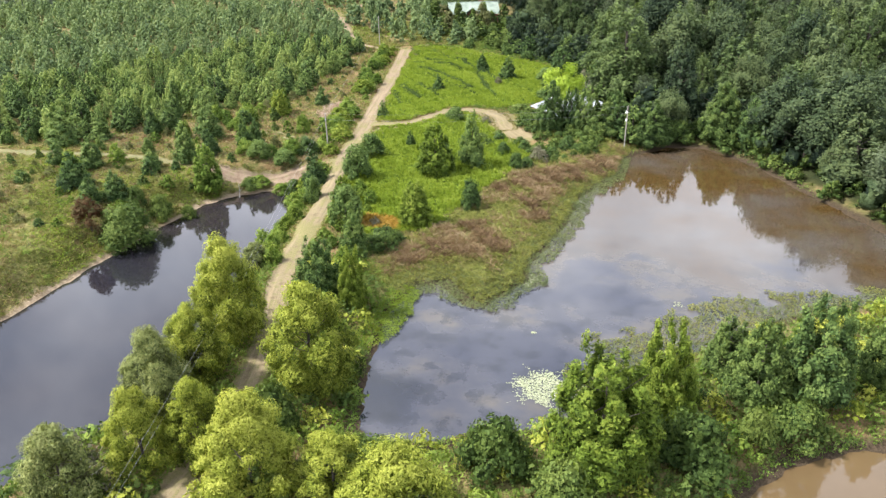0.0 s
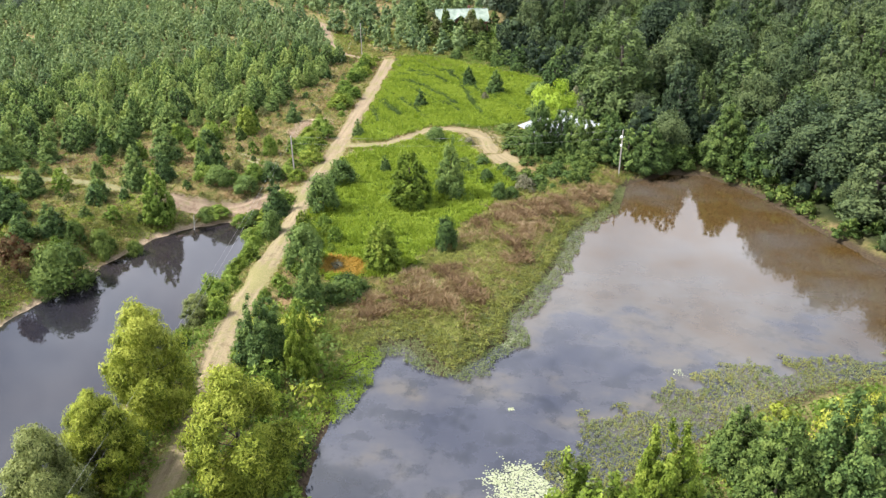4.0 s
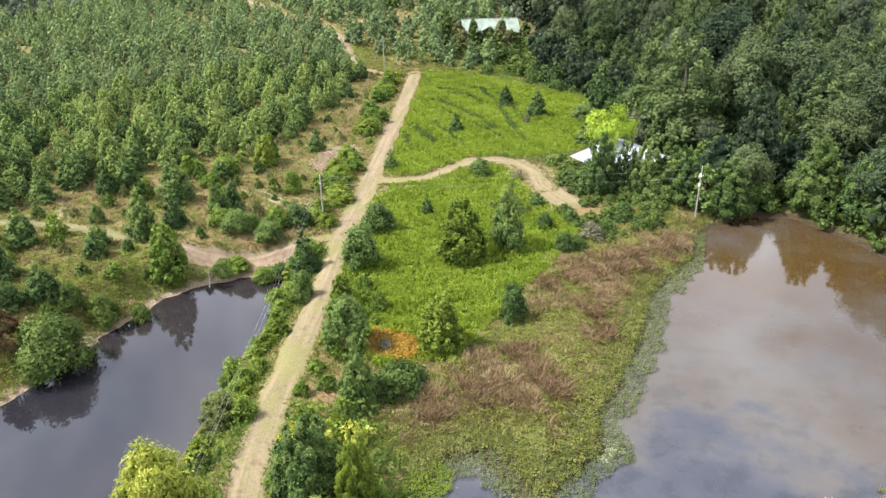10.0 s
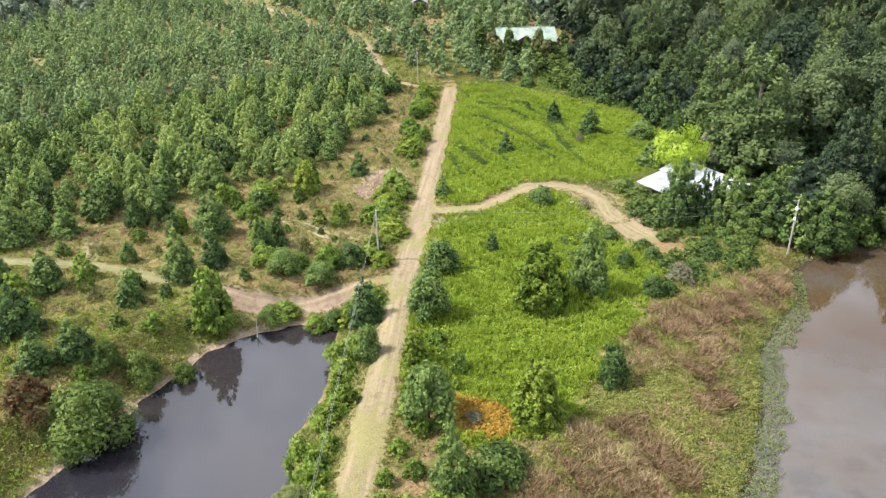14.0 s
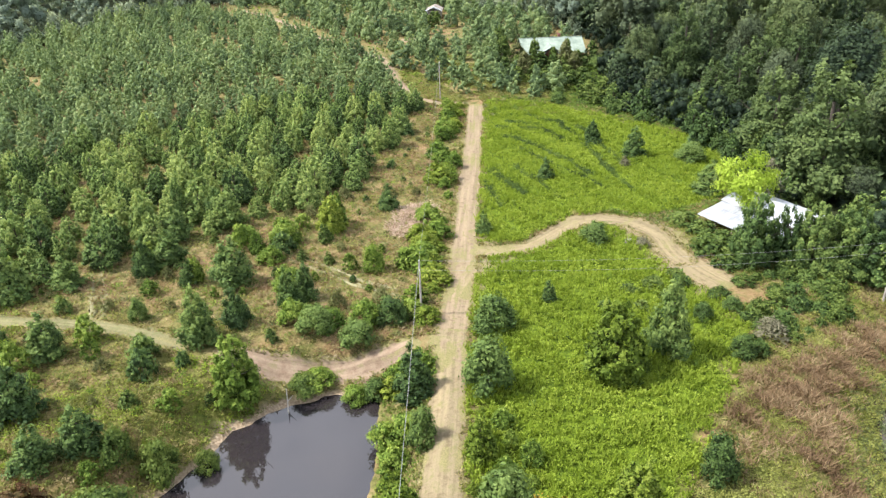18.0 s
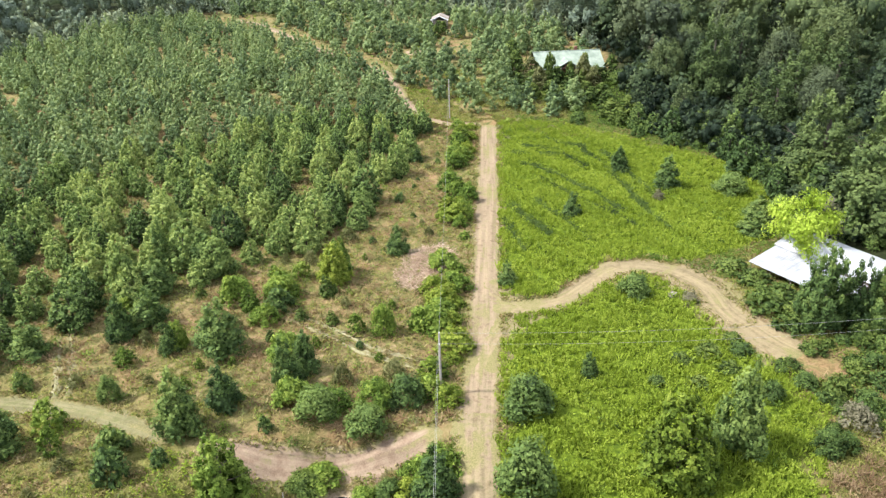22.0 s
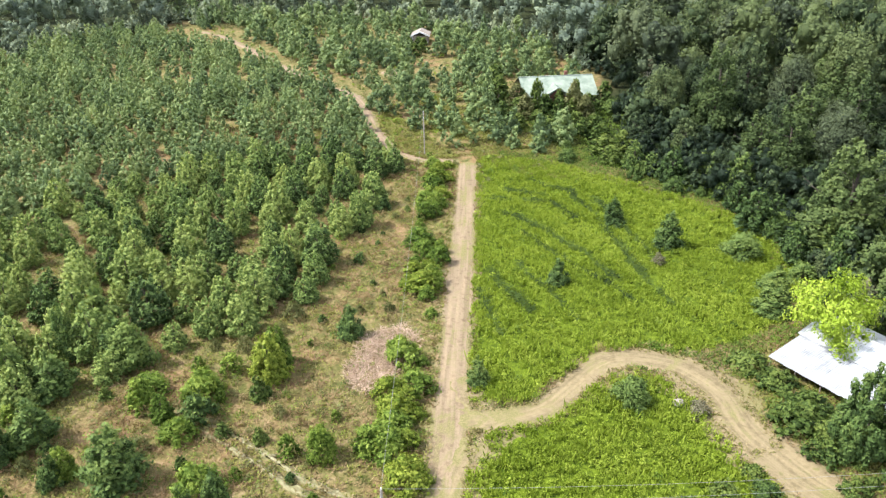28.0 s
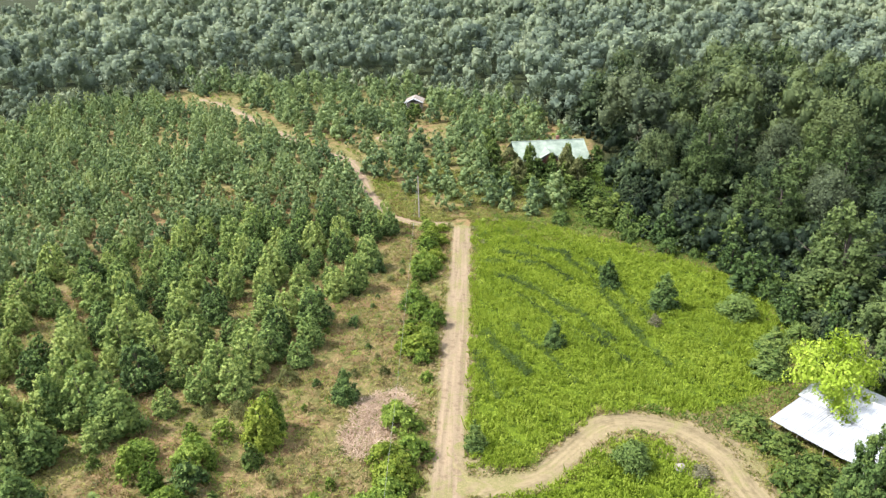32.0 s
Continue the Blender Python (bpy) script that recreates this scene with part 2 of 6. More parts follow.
M_GREENTIN = grain("green_tin_roof", [(0.35, (0.155, 0.195, 0.155)), (0.65, (0.25, 0.29, 0.24))], 0.6, 9, rough=0.85, spec=0.1, strength=0.1)
M_BOARD = grain("weathered_boards", [(0.3, (0.16, 0.13, 0.11)), (0.7, (0.30, 0.26, 0.22))], 1.5, 20)
M_DARK = grain("dark_opening", [(0.3, (0.012, 0.012, 0.012)), (0.7, (0.03, 0.028, 0.025))], 2, 20)
M_BRICKRED = grain("red_siding", [(0.3, (0.16, 0.07, 0.05)), (0.7, (0.24, 0.12, 0.09))], 1.5, 20)
M_WHITE = grain("white_paint", [(0.3, (0.70, 0.70, 0.69)), (0.7, (0.82, 0.82, 0.81))], 2, 25, rough=0.5)
M_WIRE = grain("cable", [(0.3, (0.20, 0.20, 0.19)), (0.7, (0.30, 0.30, 0.29))], 5, 20, rough=0.6, spec=0.3)
M_ALGAE = grain("algae_scum", [(0.35, (0.17, 0.19, 0.10)), (0.65, (0.30, 0.31, 0.20))], 2.5, 12)
M_STONE = grain("pale_stone", [(0.3, (0.19, 0.165, 0.145)), (0.7, (0.29, 0.255, 0.23))], 2, 20)


def ground_material():
    m, nt, b = material("ground_cover", 0.95, 0.1)
    at = nt.nodes.new("ShaderNodeAttribute")
    at.attribute_name = "cover"
    sep = nt.nodes.new("ShaderNodeSeparateColor")
    nt.links.new(at.outputs["Color"], sep.inputs["Color"])
    big, mid, fine = noise_tex(nt, 0.07, 5), noise_tex(nt, 0.45, 6, 0.6), noise_tex(nt, 4.0, 4, 0.65)
    tuft = noise_tex(nt, 1.5, 5, 0.62)
    grass = ramp(nt, mixed(nt, 0.55, mid, tuft), [(0.34, (0.070, 0.085, 0.022)), (0.45, (0.155, 0.150, 0.048)), (0.55, (0.245, 0.200, 0.085)), (0.66, (0.350, 0.265, 0.140))])
    soil = ramp(nt, fine, [(0.3, (0.21, 0.105, 0.055)), (0.7, (0.38, 0.225, 0.130))])
    patch = math_node(nt, 'MULTIPLY', ramp(nt, big, [(0.46, (0, 0, 0)), (0.60, (1, 1, 1))]), ramp(nt, mid, [(0.40, (0, 0, 0)), (0.58, (1, 1, 1))]))
    col = mixed(nt, math_node(nt, 'MULTIPLY', patch, 0.6), grass, soil)
    lush = ramp(nt, tuft, [(0.34, (0.055, 0.090, 0.008)), (0.6, (0.150, 0.210, 0.016))])
    col = mixed(nt, sep.outputs["Red"], col, lush)
    brown = ramp(nt, mid, [(0.34, (0.115, 0.135, 0.032)), (0.52, (0.175, 0.168, 0.055)), (0.7, (0.22, 0.175, 0.080))])
    col = mixed(nt, sep.outputs["Green"], col, brown)
    mud = ramp(nt, fine, [(0.3, (0.045, 0.032, 0.020)), (0.7, (0.11, 0.080, 0.050))])
    col = mixed(nt, sep.outputs["Blue"], col, mud)
    sand = nt.nodes.new("ShaderNodeAttribute")
    sand.attribute_name = "sand"
    col = mixed(nt, sand.outputs["Fac"], col, ramp(nt, fine, [(0.3, (0.24, 0.17, 0.10)), (0.7, (0.46, 0.36, 0.25))]))
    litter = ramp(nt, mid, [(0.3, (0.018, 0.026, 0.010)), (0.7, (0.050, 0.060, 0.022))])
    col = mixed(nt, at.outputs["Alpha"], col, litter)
    col = mixed(nt, 0.45, col, ramp(nt, fine, [(0.25, (0.5, 0.5, 0.5)), (0.7, (1.15, 1.15, 1.15))]), 'MULTIPLY')
    col = mixed(nt, 1.0, col, (SOIL_TONE, SOIL_TONE, SOIL_TONE), 'MULTIPLY')
    nt.links.new(col, b.inputs["Base Color"])
    bump(nt, b, mixed(nt, 0.5, fine, tuft), 0.9, 0.4)
    return m


def water_material(name, stops, scale, drift, rough=0.03, sunk=0.0, ior=1.6):
    """Murky water: a body colour that drifts from place to place under a mirror-like skin with faint ripples."""
    m, nt, b = material(name, rough, 0.5)
    b.inputs["IOR"].default_value = ior
    geo = nt.nodes.new("ShaderNodeNewGeometry")
    sep = nt.nodes.new("ShaderNodeSeparateXYZ")
    nt.links.new(geo.outputs["Position"], sep.inputs[0])
    mp = node(nt, "ShaderNodeMapping", Scale=(0.8, 1.0, 1.0), Rotation=(0, 0, -0.55))
    nt.links.new(geo.outputs["Position"], mp.inputs[0])
    n = noise_tex(nt, scale, 5, 0.55, mp.outputs[0])
    y0, y1 = drift
    g = math_node(nt, 'MULTIPLY', math_node(nt, 'SUBTRACT', sep.outputs["Y"], y0), 1.0 / (y1 - y0), True)
    v = math_node(nt, 'MULTIPLY', math_node(nt, 'SUBTRACT', n, 0.5), 1.3)
    v = math_node(nt, 'ADD', math_node(nt, 'ADD', math_node(nt, 'MULTIPLY', g, 0.5), 0.31), v, True)
    # sunken weed darkens the shallows
    weed = ramp(nt, noise_tex(nt, 0.32, 6, 0.62), [(0.50, (1, 1, 1)), (0.62, (0.35, 0.38, 0.42))])
    deep = mixed(nt, math_node(nt, 'SUBTRACT', sunk, g, True), (1.0, 1.0, 1.0), weed)
    nt.links.new(mixed(nt, 1.0, ramp(nt, v, stops), deep, 'MULTIPLY'), b.inputs["Base Color"])
    bump(nt, b, noise_tex(nt, 1.6, 3), 0.02, 0.05)
    return m


M_GROUND = ground_material()
M_POND = water_material("muddy_pond_water", [(0.26, (0.022, 0.023, 0.033)), (0.40, (0.036, 0.035, 0.041)), (0.52, (0.060, 0.051, 0.042)), (0.9, (0.048, 0.028, 0.0095))], 0.09, (72.0, 128.0), 0.04, 0.8)
M_DARKPOND = water_material("dark_pond_water", [(0.2, (0.012, 0.012, 0.016)), (0.8, (0.020, 0.016, 0.016))], 0.06, (30.0, 130.0))
M_TANPOND = water_material("tan_pond_water", [(0.2, (0.075, 0.050, 0.024)), (0.8, (0.10, 0.066, 0.032))], 0.09, (20.0, 80.0))

# ---- the plan ----
POND_R = [(-21.0, 80.7), (-19.9, 82.2), (-17.4, 83.8), (-15.3, 82.5), (-12.4, 79.8), (-10.8, 79.1), (-8.9, 83.0), (-7.0, 86.9), (-7.7, 92.7), (-6.1, 100.0), (-5.0, 109.8), (-4.9, 119.0), (-2.5, 125.9), (-0.1, 131.1), (-0.1, 139.7), (3.7, 145.4), (8.3, 150.5), (14.5, 151.3), (22.0, 145.3), (28.0, 138.0), (32.0, 131.0), (37.5, 123.5), (42.5, 117.0), (56.0, 108.0), (52.0, 98.0), (38.6, 95.5), (26.8, 88.3), (17.0, 78.0), (10.0, 69.0), (4.5, 61.5), (1.3, 57.4), (-3.5, 56.9), (-7.2, 53.5), (-13.6, 50.2), (-16.1, 52.5), (-18.5, 58.5), (-20.5, 67.0), (-22.0, 74.0)]
POND_L = [(-55.8, 112.6), (-61.1, 112.0), (-66.0, 108.2), (-69.1, 102.9), (-70.5, 93.0), (-71.4, 81.5), (-71.6, 74.0), (-71.9, 60.5), (-74.0, 48.0), (-80.0, 34.0), (-76.0, 20.0), (-50.0, 22.0), (-46.5, 37.2), (-43.5, 46.4), (-43.5, 53.3), (-44.0, 61.4), (-46.0, 70.0), (-48.1, 82.1), (-48.4, 87.0), (-51.0, 91.6), (-50.8, 97.2), (-52.2, 102.6)]
POND_S = [(19.4, 53.5), (24.4, 60.0), (29.7, 63.7), (33.2, 65.0), (60.0, 74.0), (80.0, 60.0), (70.0, 20.0), (30.0, 15.0), (16.0, 30.0)]
LEVEL_R, LEVEL_L, LEVEL_S = 0.0, -2.5, -0.3
ROAD = [(-27.0, 34.0), (-27.5, 46.9), (-28.9, 53.0), (-31.5, 61.0), (-36.9, 73.5), (-40.4, 84.6), (-44.0, 98.5), (-47.6, 112.0), (-51.0, 124.8), (-54.0, 138.0), (-56.2, 146.6), (-60.7, 163.9), (-67.0, 188.4), (-75.2, 219.6)]
SIDE = [(-55.6, 141.5), (-53.4, 143.6), (-50.0, 144.7), (-46.2, 147.3), (-43.6, 153.3), (-41.3, 158.4), (-37.3, 159.9), (-32.1, 159.6), (-28.6, 156.0), (-26.8, 151.5), (-25.2, 148.5)]
LEFTROAD = [(-52.0, 119.6), (-55.2, 117.8), (-61.1, 114.6), (-67.2, 111.9), (-71.1, 110.6), (-77.1, 109.8), (-84.6, 111.0), (-92.1, 111.6), (-99.9, 110.1), (-109.0, 108.4), (-130.0, 104.0)]
FARROAD = [(-75.0, 218.8), (-83.2, 215.9), (-89.9, 218.0), (-98.2, 227.6), (-107.0, 241.5), (-113.5, 248.7), (-122.4, 251.4), (-135.1, 260.5), (-153.6, 274.6), (-171.5, 288.3), (-190.6, 299.9)]
FIELD_N = [(-72.0, 221.0), (-55.3, 220.0), (-39.1, 212.8), (-22.6, 202.6), (-18.5, 186.7), (-22.0, 172.0), (-27.7, 166.0), (-32.2, 162.0), (-42.0, 161.0), (-46.0, 154.5), (-49.0, 148.4), (-53.6, 146.8), (-58.6, 163.0), (-64.0, 186.0)]
FIELD_S = [(-50.6, 134.5), (-49.7, 141.5), (-47.6, 144.6), (-43.0, 148.4), (-38.8, 155.5), (-33.0, 156.5), (-27.0, 146.0), (-22.0, 141.0), (-17.5, 132.5), (-19.3, 120.7), (-21.8, 109.8), (-24.6, 96.0), (-31.0, 92.0), (-41.0, 100.0), (-45.0, 112.0)]
BROWN = [(2.5, 147.0), (-6.7, 140.5), (-16.2, 130.0), (-18.6, 118.0), (-20.5, 107.0), (-23.6, 96.0), (-29.0, 86.0), (-28.0, 78.0), (-22.0, 79.5), (-17.4, 83.8), (-10.9, 79.0), (-7.0, 86.9), (-7.5, 93.0), (-6.1, 100.0), (-5.0, 109.8), (-4.9, 119.0), (-2.5, 125.9), (-0.1, 131.1), (-0.1, 139.7)]
REEDS_A = [(-27.5, 89.1), (-23.9, 91.9), (-20.1, 99.0), (-16.3, 100.2), (-12.0, 95.7), (-11.1, 89.7), (-15.4, 89.1), (-20.3, 88.8), (-22.7, 84.8), (-24.7, 82.1)]
REEDS_B = [(-19.9, 113.4), (-17.3, 121.1), (-12.5, 126.4), (-8.2, 130.7), (-3.0, 138.7), (0.2, 141.9), (0.3, 132.3), (-6.6, 124.1), (-8.6, 116.9), (-8.9, 107.8), (-9.8, 101.0), (-12.3, 105.4), (-12.9, 114.8), (-17.0, 116.0), (-16.9, 108.9), (-18.8, 109.0)]

FURROWS = [[(-61.0, 212.0), (-53.5, 208.8), (-47.5, 200.3), (-41.5, 186.3), (-37.1, 178.7), (-33.5, 173.0)], [(-66.0, 201.2), (-57.0, 203.6)], [(-58.0, 190.0), (-48.9, 181.0), (-43.2, 176.7), (-39.0, 171.9)], [(-60.0, 176.0), (-52.0, 167.0)], [(-64.0, 207.0), (-57.0, 205.5), (-51.0, 198.0)], [(-62.0, 197.0), (-54.0, 191.0), (-47.0, 185.0), (-42.0, 178.0)], [(-56.0, 179.0), (-50.0, 172.5), (-45.0, 166.0)], [(-49.0, 207.0), (-42.0, 196.0), (-37.0, 186.0)], [(-59.0, 170.0), (-54.0, 160.0)]]


def seg_dist(px, py, pts, closed=True):
    best = np.full(px.shape, 1e9)
    for k in range(len(pts) if closed else len(pts) - 1):
        (ax, ay), (bx, by) = pts[k], pts[(k + 1) % len(pts)]
        dx, dy = bx - ax, by - ay
        t = np.clip(((px - ax) * dx + (py - ay) * dy) / (dx * dx + dy * dy), 0, 1)
        best = np.minimum(best, np.hypot(px - ax - t * dx, py - ay - t * dy))
    return best


def inside(px, py, pts):
    res = np.zeros(px.shape, bool)
    for k in range(len(pts)):
        (ax, ay), (bx, by) = pts[k], pts[(k + 1) % len(pts)]
        if ay == by:
            continue
        cross = ((ay > py) != (by > py)) & (px < (bx - ax) * (py - ay) / (by - ay) + ax)
        res ^= cross
    return res


def signed(px, py, pts):
    """Distance to the outline, negative inside."""
    d = seg_dist(px, py, pts)
    return np.where(inside(px, py, pts), -d, d)


def smooth(e0, e1, v):
    t = np.clip((v - e0) / (e1 - e0), 0, 1)
    return t * t * (3 - 2 * t)


def wave(x, y, s, k=0.0):
    """Cheap rolling variation, about -1 to 1."""
    return (np.sin(x / s + k) * np.cos(y / s * 1.3 + 2 * k) + np.sin((x + y) / s * 1.9 + 3 * k) * 0.6 + np.cos((x - 1.7 * y) / s * 3.1 + k) * 0.35) / 1.6


def lie(x, y):
    """Height of the ground."""
    x, y = np.asarray(x, float), np.asarray(y, float)
    d = y - 0.35 * (x + 75)
    z = np.interp(d, [-500, 200, 225, 250, 313, 450, 700, 1000, 2500], [1.5, 1.6, 2.7, 5.5, 9.0, 10.5, 19, 34, 70])
    z = z + 0.12 * wave(x, y, 9.0) + 0.9 * smooth(240, 420, d) * wave(x, y, 40.0, 1.0)
    for pts, level, bank in ((POND_R, LEVEL_R, 7.0), (POND_L, LEVEL_L, 7.5), (POND_S, LEVEL_S, 5.0)):
        s = signed(x, y, pts) + 0.35 * wave(x, y, 1.7, 2.0)
        shore = level + 0.05 + 0.25 * smooth(0, 0.6, s)
        up = shore + (z - shore) * smooth(0.3, bank, s)
        down = level - 0.9 * smooth(0, 3.5, -s)
        z = np.where(s > 0, np.where(s < bank, up, z), down)
    return z


def part(name, bm, mat, parent, label=""):
    me = bpy.data.meshes.new(name)
    bm.to_mesh(me)
    bm.free()
    return part_mesh(name, me, mat, parent, label)


def part_mesh(name, me, mat, parent, label=""):
    if mat and not me.materials:
        me.materials.append(mat)
    ob = new(name, me)
    ob.parent = parent
    if label:
        tagged(ob, label)
    return ob


def mesh_np(name, verts, faces, mat, smooth_shade=False, tint=None):
    """A mesh from arrays; faces all of one size."""
    me = bpy.data.meshes.new(name)
    n, k = len(faces), faces.shape[1]
    me.vertices.add(len(verts))
    me.vertices.foreach_set("co", np.ascontiguousarray(verts, np.float32).ravel())
    me.loops.add(n * k)
    me.loops.foreach_set("vertex_index", np.ascontiguousarray(faces, np.int32).ravel())
    me.polygons.add(n)
    me.polygons.foreach_set("loop_start", np.arange(0, n * k, k, dtype=np.int32))
    if smooth_shade:
        me.polygons.foreach_set("use_smooth", np.ones(n, bool))
    if tint is not None:
        me.attributes.new("tint", 'FLOAT', 'POINT').data.foreach_set("value", np.ascontiguousarray(tint, np.float32))
    me.update(calc_edges=True)
    if mat:
        me.materials.append(mat)
    return me


# ---- ground sheet ----
def axis(lo, hi, step, far_lo, far_hi):
    core = np.arange(lo, hi + step, step)
    low = [lo - step * 1.35 * (1.28 ** k - 1) / 0.28 - step for k in range(60)]
    high = [core[-1] + step * 1.35 * (1.28 ** k - 1) / 0.28 + step for k in range(60)]
    low = [v for v in low if v > far_lo][::-1]
    high = [v for v in high if v < far_hi]
    return np.concatenate([[far_lo], low, core, high, [far_hi]])


gx, gy = axis(-130, 58, 0.75, -3500, 3500), axis(24, 236, 0.75, -3000, 4500)
X, Y = np.meshgrid(gx, gy)
Z = lie(X, Y)
ny, nx = X.shape
idx = np.arange(nx * ny).reshape(ny, nx)
quads = np.stack([idx[:-1, :-1], idx[:-1, 1:], idx[1:, 1:], idx[1:, :-1]], -1).reshape(-1, 4)
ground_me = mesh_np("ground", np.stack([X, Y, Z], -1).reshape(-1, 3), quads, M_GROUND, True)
wob = 1.2 * wave(X, Y, 2.3, 1.0)
c_field = np.maximum(smooth(1.0, -1.0, signed(X, Y, FIELD_N) + wob), smooth(1.0, -1.0, signed(X, Y, FIELD_S) + wob))
c_field = np.maximum(c_field, 0.5 * smooth(120, 106, Y) * smooth(-54, -60, X) * smooth(-0.8, 0.6, wave(X, Y, 5.0, 1.0)))
c_brown = smooth(1.5, -1.0, signed(X, Y, BROWN) + wob)
c_mud = smooth(2.3, 0.9, np.minimum(signed(X, Y, POND_R), signed(X, Y, POND_S)) + 0.3 * wob)
c_sand = smooth(1.5, 0.4, signed(X, Y, POND_L) + 0.5 * wob) * smooth(-56.5, -61.0, X)
c_sand = np.maximum(c_sand, 0.8 * smooth(7.5, 5.5, np.hypot((X + 66.4) / 0.48, Y - 152.0) + 0.8 * wob))
FOREST_EDGE = [(-52.9, 224.0), (-39.5, 218.9), (-20.7, 206.0), (-16.0, 186.0), (-14.0, 172.0), (-2.0, 160.0), (2.0, 149.5), (14.0, 155.0), (23.4, 148.0), (33.6, 134.0), (41.7, 122.0), (60.0, 112.0), (400.0, 60.0), (900.0, 900.0), (-700.0, 1600.0), (-700.0, 80.0), (-250.0, 185.0), (-224.0, 232.0), (-212.0, 285.0), (-190.0, 318.0), (-140.0, 330.0), (-80.0, 310.0), (-52.0, 270.0), (-58.0, 240.0)]
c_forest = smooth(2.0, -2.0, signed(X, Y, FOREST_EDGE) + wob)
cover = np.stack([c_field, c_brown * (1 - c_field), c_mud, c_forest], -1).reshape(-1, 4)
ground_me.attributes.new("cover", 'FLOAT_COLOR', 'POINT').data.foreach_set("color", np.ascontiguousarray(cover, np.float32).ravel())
ground_me.attributes.new("sand", 'FLOAT', 'POINT').data.foreach_set("value", np.ascontiguousarray(c_sand, np.float32).ravel())
ground = tagged(new("ground", ground_me), "rough open ground of dry grass, weeds and reddish soil", "ground", kind="structure")


def water(name, pts, level, mat, label):
    cx, cy = np.mean(pts, 0)
    grow = [(cx + (x - cx) * 1.06, cy + (y - cy) * 1.06) for x, y in pts]
    bm = bmesh.new()
    bm.faces.new([bm.verts.new((x, y, level)) for x, y in grow])
    bmesh.ops.triangulate(bm, faces=bm.faces[:])
    me = bpy.data.meshes.new(name)
    bm.to_mesh(me)
    bm.free()
    me.materials.append(mat)
    if me.polygons[0].normal.z < 0:
        me.flip_normals()
    return tagged(new(name, me), label, "pond", kind="structure")


water("water_1", POND_R, LEVEL_R, M_POND, "still muddy brown pond mirroring trees and cloud")
water("water_2", POND_L, LEVEL_L, M_DARKPOND, "still dark pond between grassy banks")
water("water_3", POND_S, LEVEL_S, M_TANPOND, "still tan muddy pond below the dam")


def resample(pts, step):
    p = np.array(pts, float)
    # rounded corners
    for _ in range(2):
        q = np.empty((2 * len(p) - 2, 2))
        q[0::2] = 0.75 * p[:-1] + 0.25 * p[1:]
        q[1::2] = 0.25 * p[:-1] + 0.75 * p[1:]
        p = np.vstack([p[:1], q, p[-1:]])
    s = np.concatenate([[0], np.cumsum(np.hypot(*np.diff(p, axis=0).T))])
    t = np.arange(0, s[-1], step)
    return np.stack([np.interp(t, s, p[:, 0]), np.interp(t, s, p[:, 1])], -1)


def track(name, pts, width, mat, label, rise=0.06, rng_seed=1):
    """A worn track laid over the ground: slight ruts, ragged edges that dip under the grass."""
    rng = np.random.default_rng(rng_seed)
    c = resample(pts, 0.6)
    d = np.gradient(c, axis=0)
    d /= np.hypot(d[:, 0], d[:, 1])[:, None]
    side = np.stack([-d[:, 1], d[:, 0]], -1)
    across = np.array([-0.62, -0.46, -0.30, -0.14, 0.0, 0.14, 0.30, 0.46, 0.62])
    edge = np.array([1.25, 0.86, 0.30, 0.22, 0.50, 0.22, 0.30, 0.86, 1.25])
    dip = np.array([-0.12, 0.0, -0.035, 0.0, 0.02, 0.0, -0.035, 0.0, -0.12])
    n = len(c)
    w = width * (1 + 0.10 * np.sin(np.arange(n) * 0.13 + rng_seed) + 0.05 * rng.normal(size=n))
    wide = across[None] * w[:, None] + np.where(np.abs(across) > 0.4, rng.normal(size=(n, 9)) * 0.26, 0)
    px = c[:, 0, None] + side[:, 0, None] * wide
    py = c[:, 1, None] + side[:, 1, None] * wide
    ends = smooth(0, 2.4, np.minimum(np.arange(n), np.arange(n)[::-1]) * 0.6)
    pz = lie(px, py) - 0.15 + (rise + 0.15) * ends[:, None] + dip[None] + rng.normal(size=px.shape) * 0.008
    i = np.arange(n * 9).reshape(n, 9)
    f = np.stack([i[:-1, :-1], i[1:, :-1], i[1:, 1:], i[:-1, 1:]], -1).reshape(-1, 4)[:, ::-1]
    me = mesh_np(name, np.stack([px, py, pz], -1).reshape(-1, 3), f, mat, True)
    me.attributes.new("edge", 'FLOAT', 'POINT').data.foreach_set("value", np.clip(edge[None] + 1.2 * (1 - smooth(0, 4.0, np.minimum(np.arange(n), np.arange(n)[::-1]) * 0.6))[:, None], 0, 2).astype(np.float32).ravel())
    lane = np.stack([wide, np.repeat(np.arange(n)[:, None] * 0.6, 9, 1) * 0.035, np.full_like(wide, rng_seed)], -1)
    me.attributes.new("lane", 'FLOAT_VECTOR', 'POINT').data.foreach_set("vector", np.ascontiguousarray(lane, np.float32).ravel())
    return tagged(new(name, me), label, "road", kind="structure")


track("road_main", ROAD[7:], 4.8, M_DIRT, "pale sandy dirt track with worn wheel ruts and grassy crown")
track("road_dam", ROAD[:9], 4.2, M_DAMTRACK, "grassy tan track along the dam with worn wheel ruts", 0.07, rng_seed=12)
track("road_side", SIDE, 4.4, M_MOWN, "mown tan grass track curving to the shed", rng_seed=2)
track("road_left", LEFTROAD[:6], 3.4, M_REDDIRT, "reddish dirt track across the rough grass", rng_seed=3)
track("road_west", LEFTROAD[5:], 2.9, M_WHEEL, "grassy pale track across the rough ground", 0.05, rng_seed=11)
track("road_far", FARROAD, 2.8, M_REDDIRT, "reddish dirt track climbing between young trees", rng_seed=4)
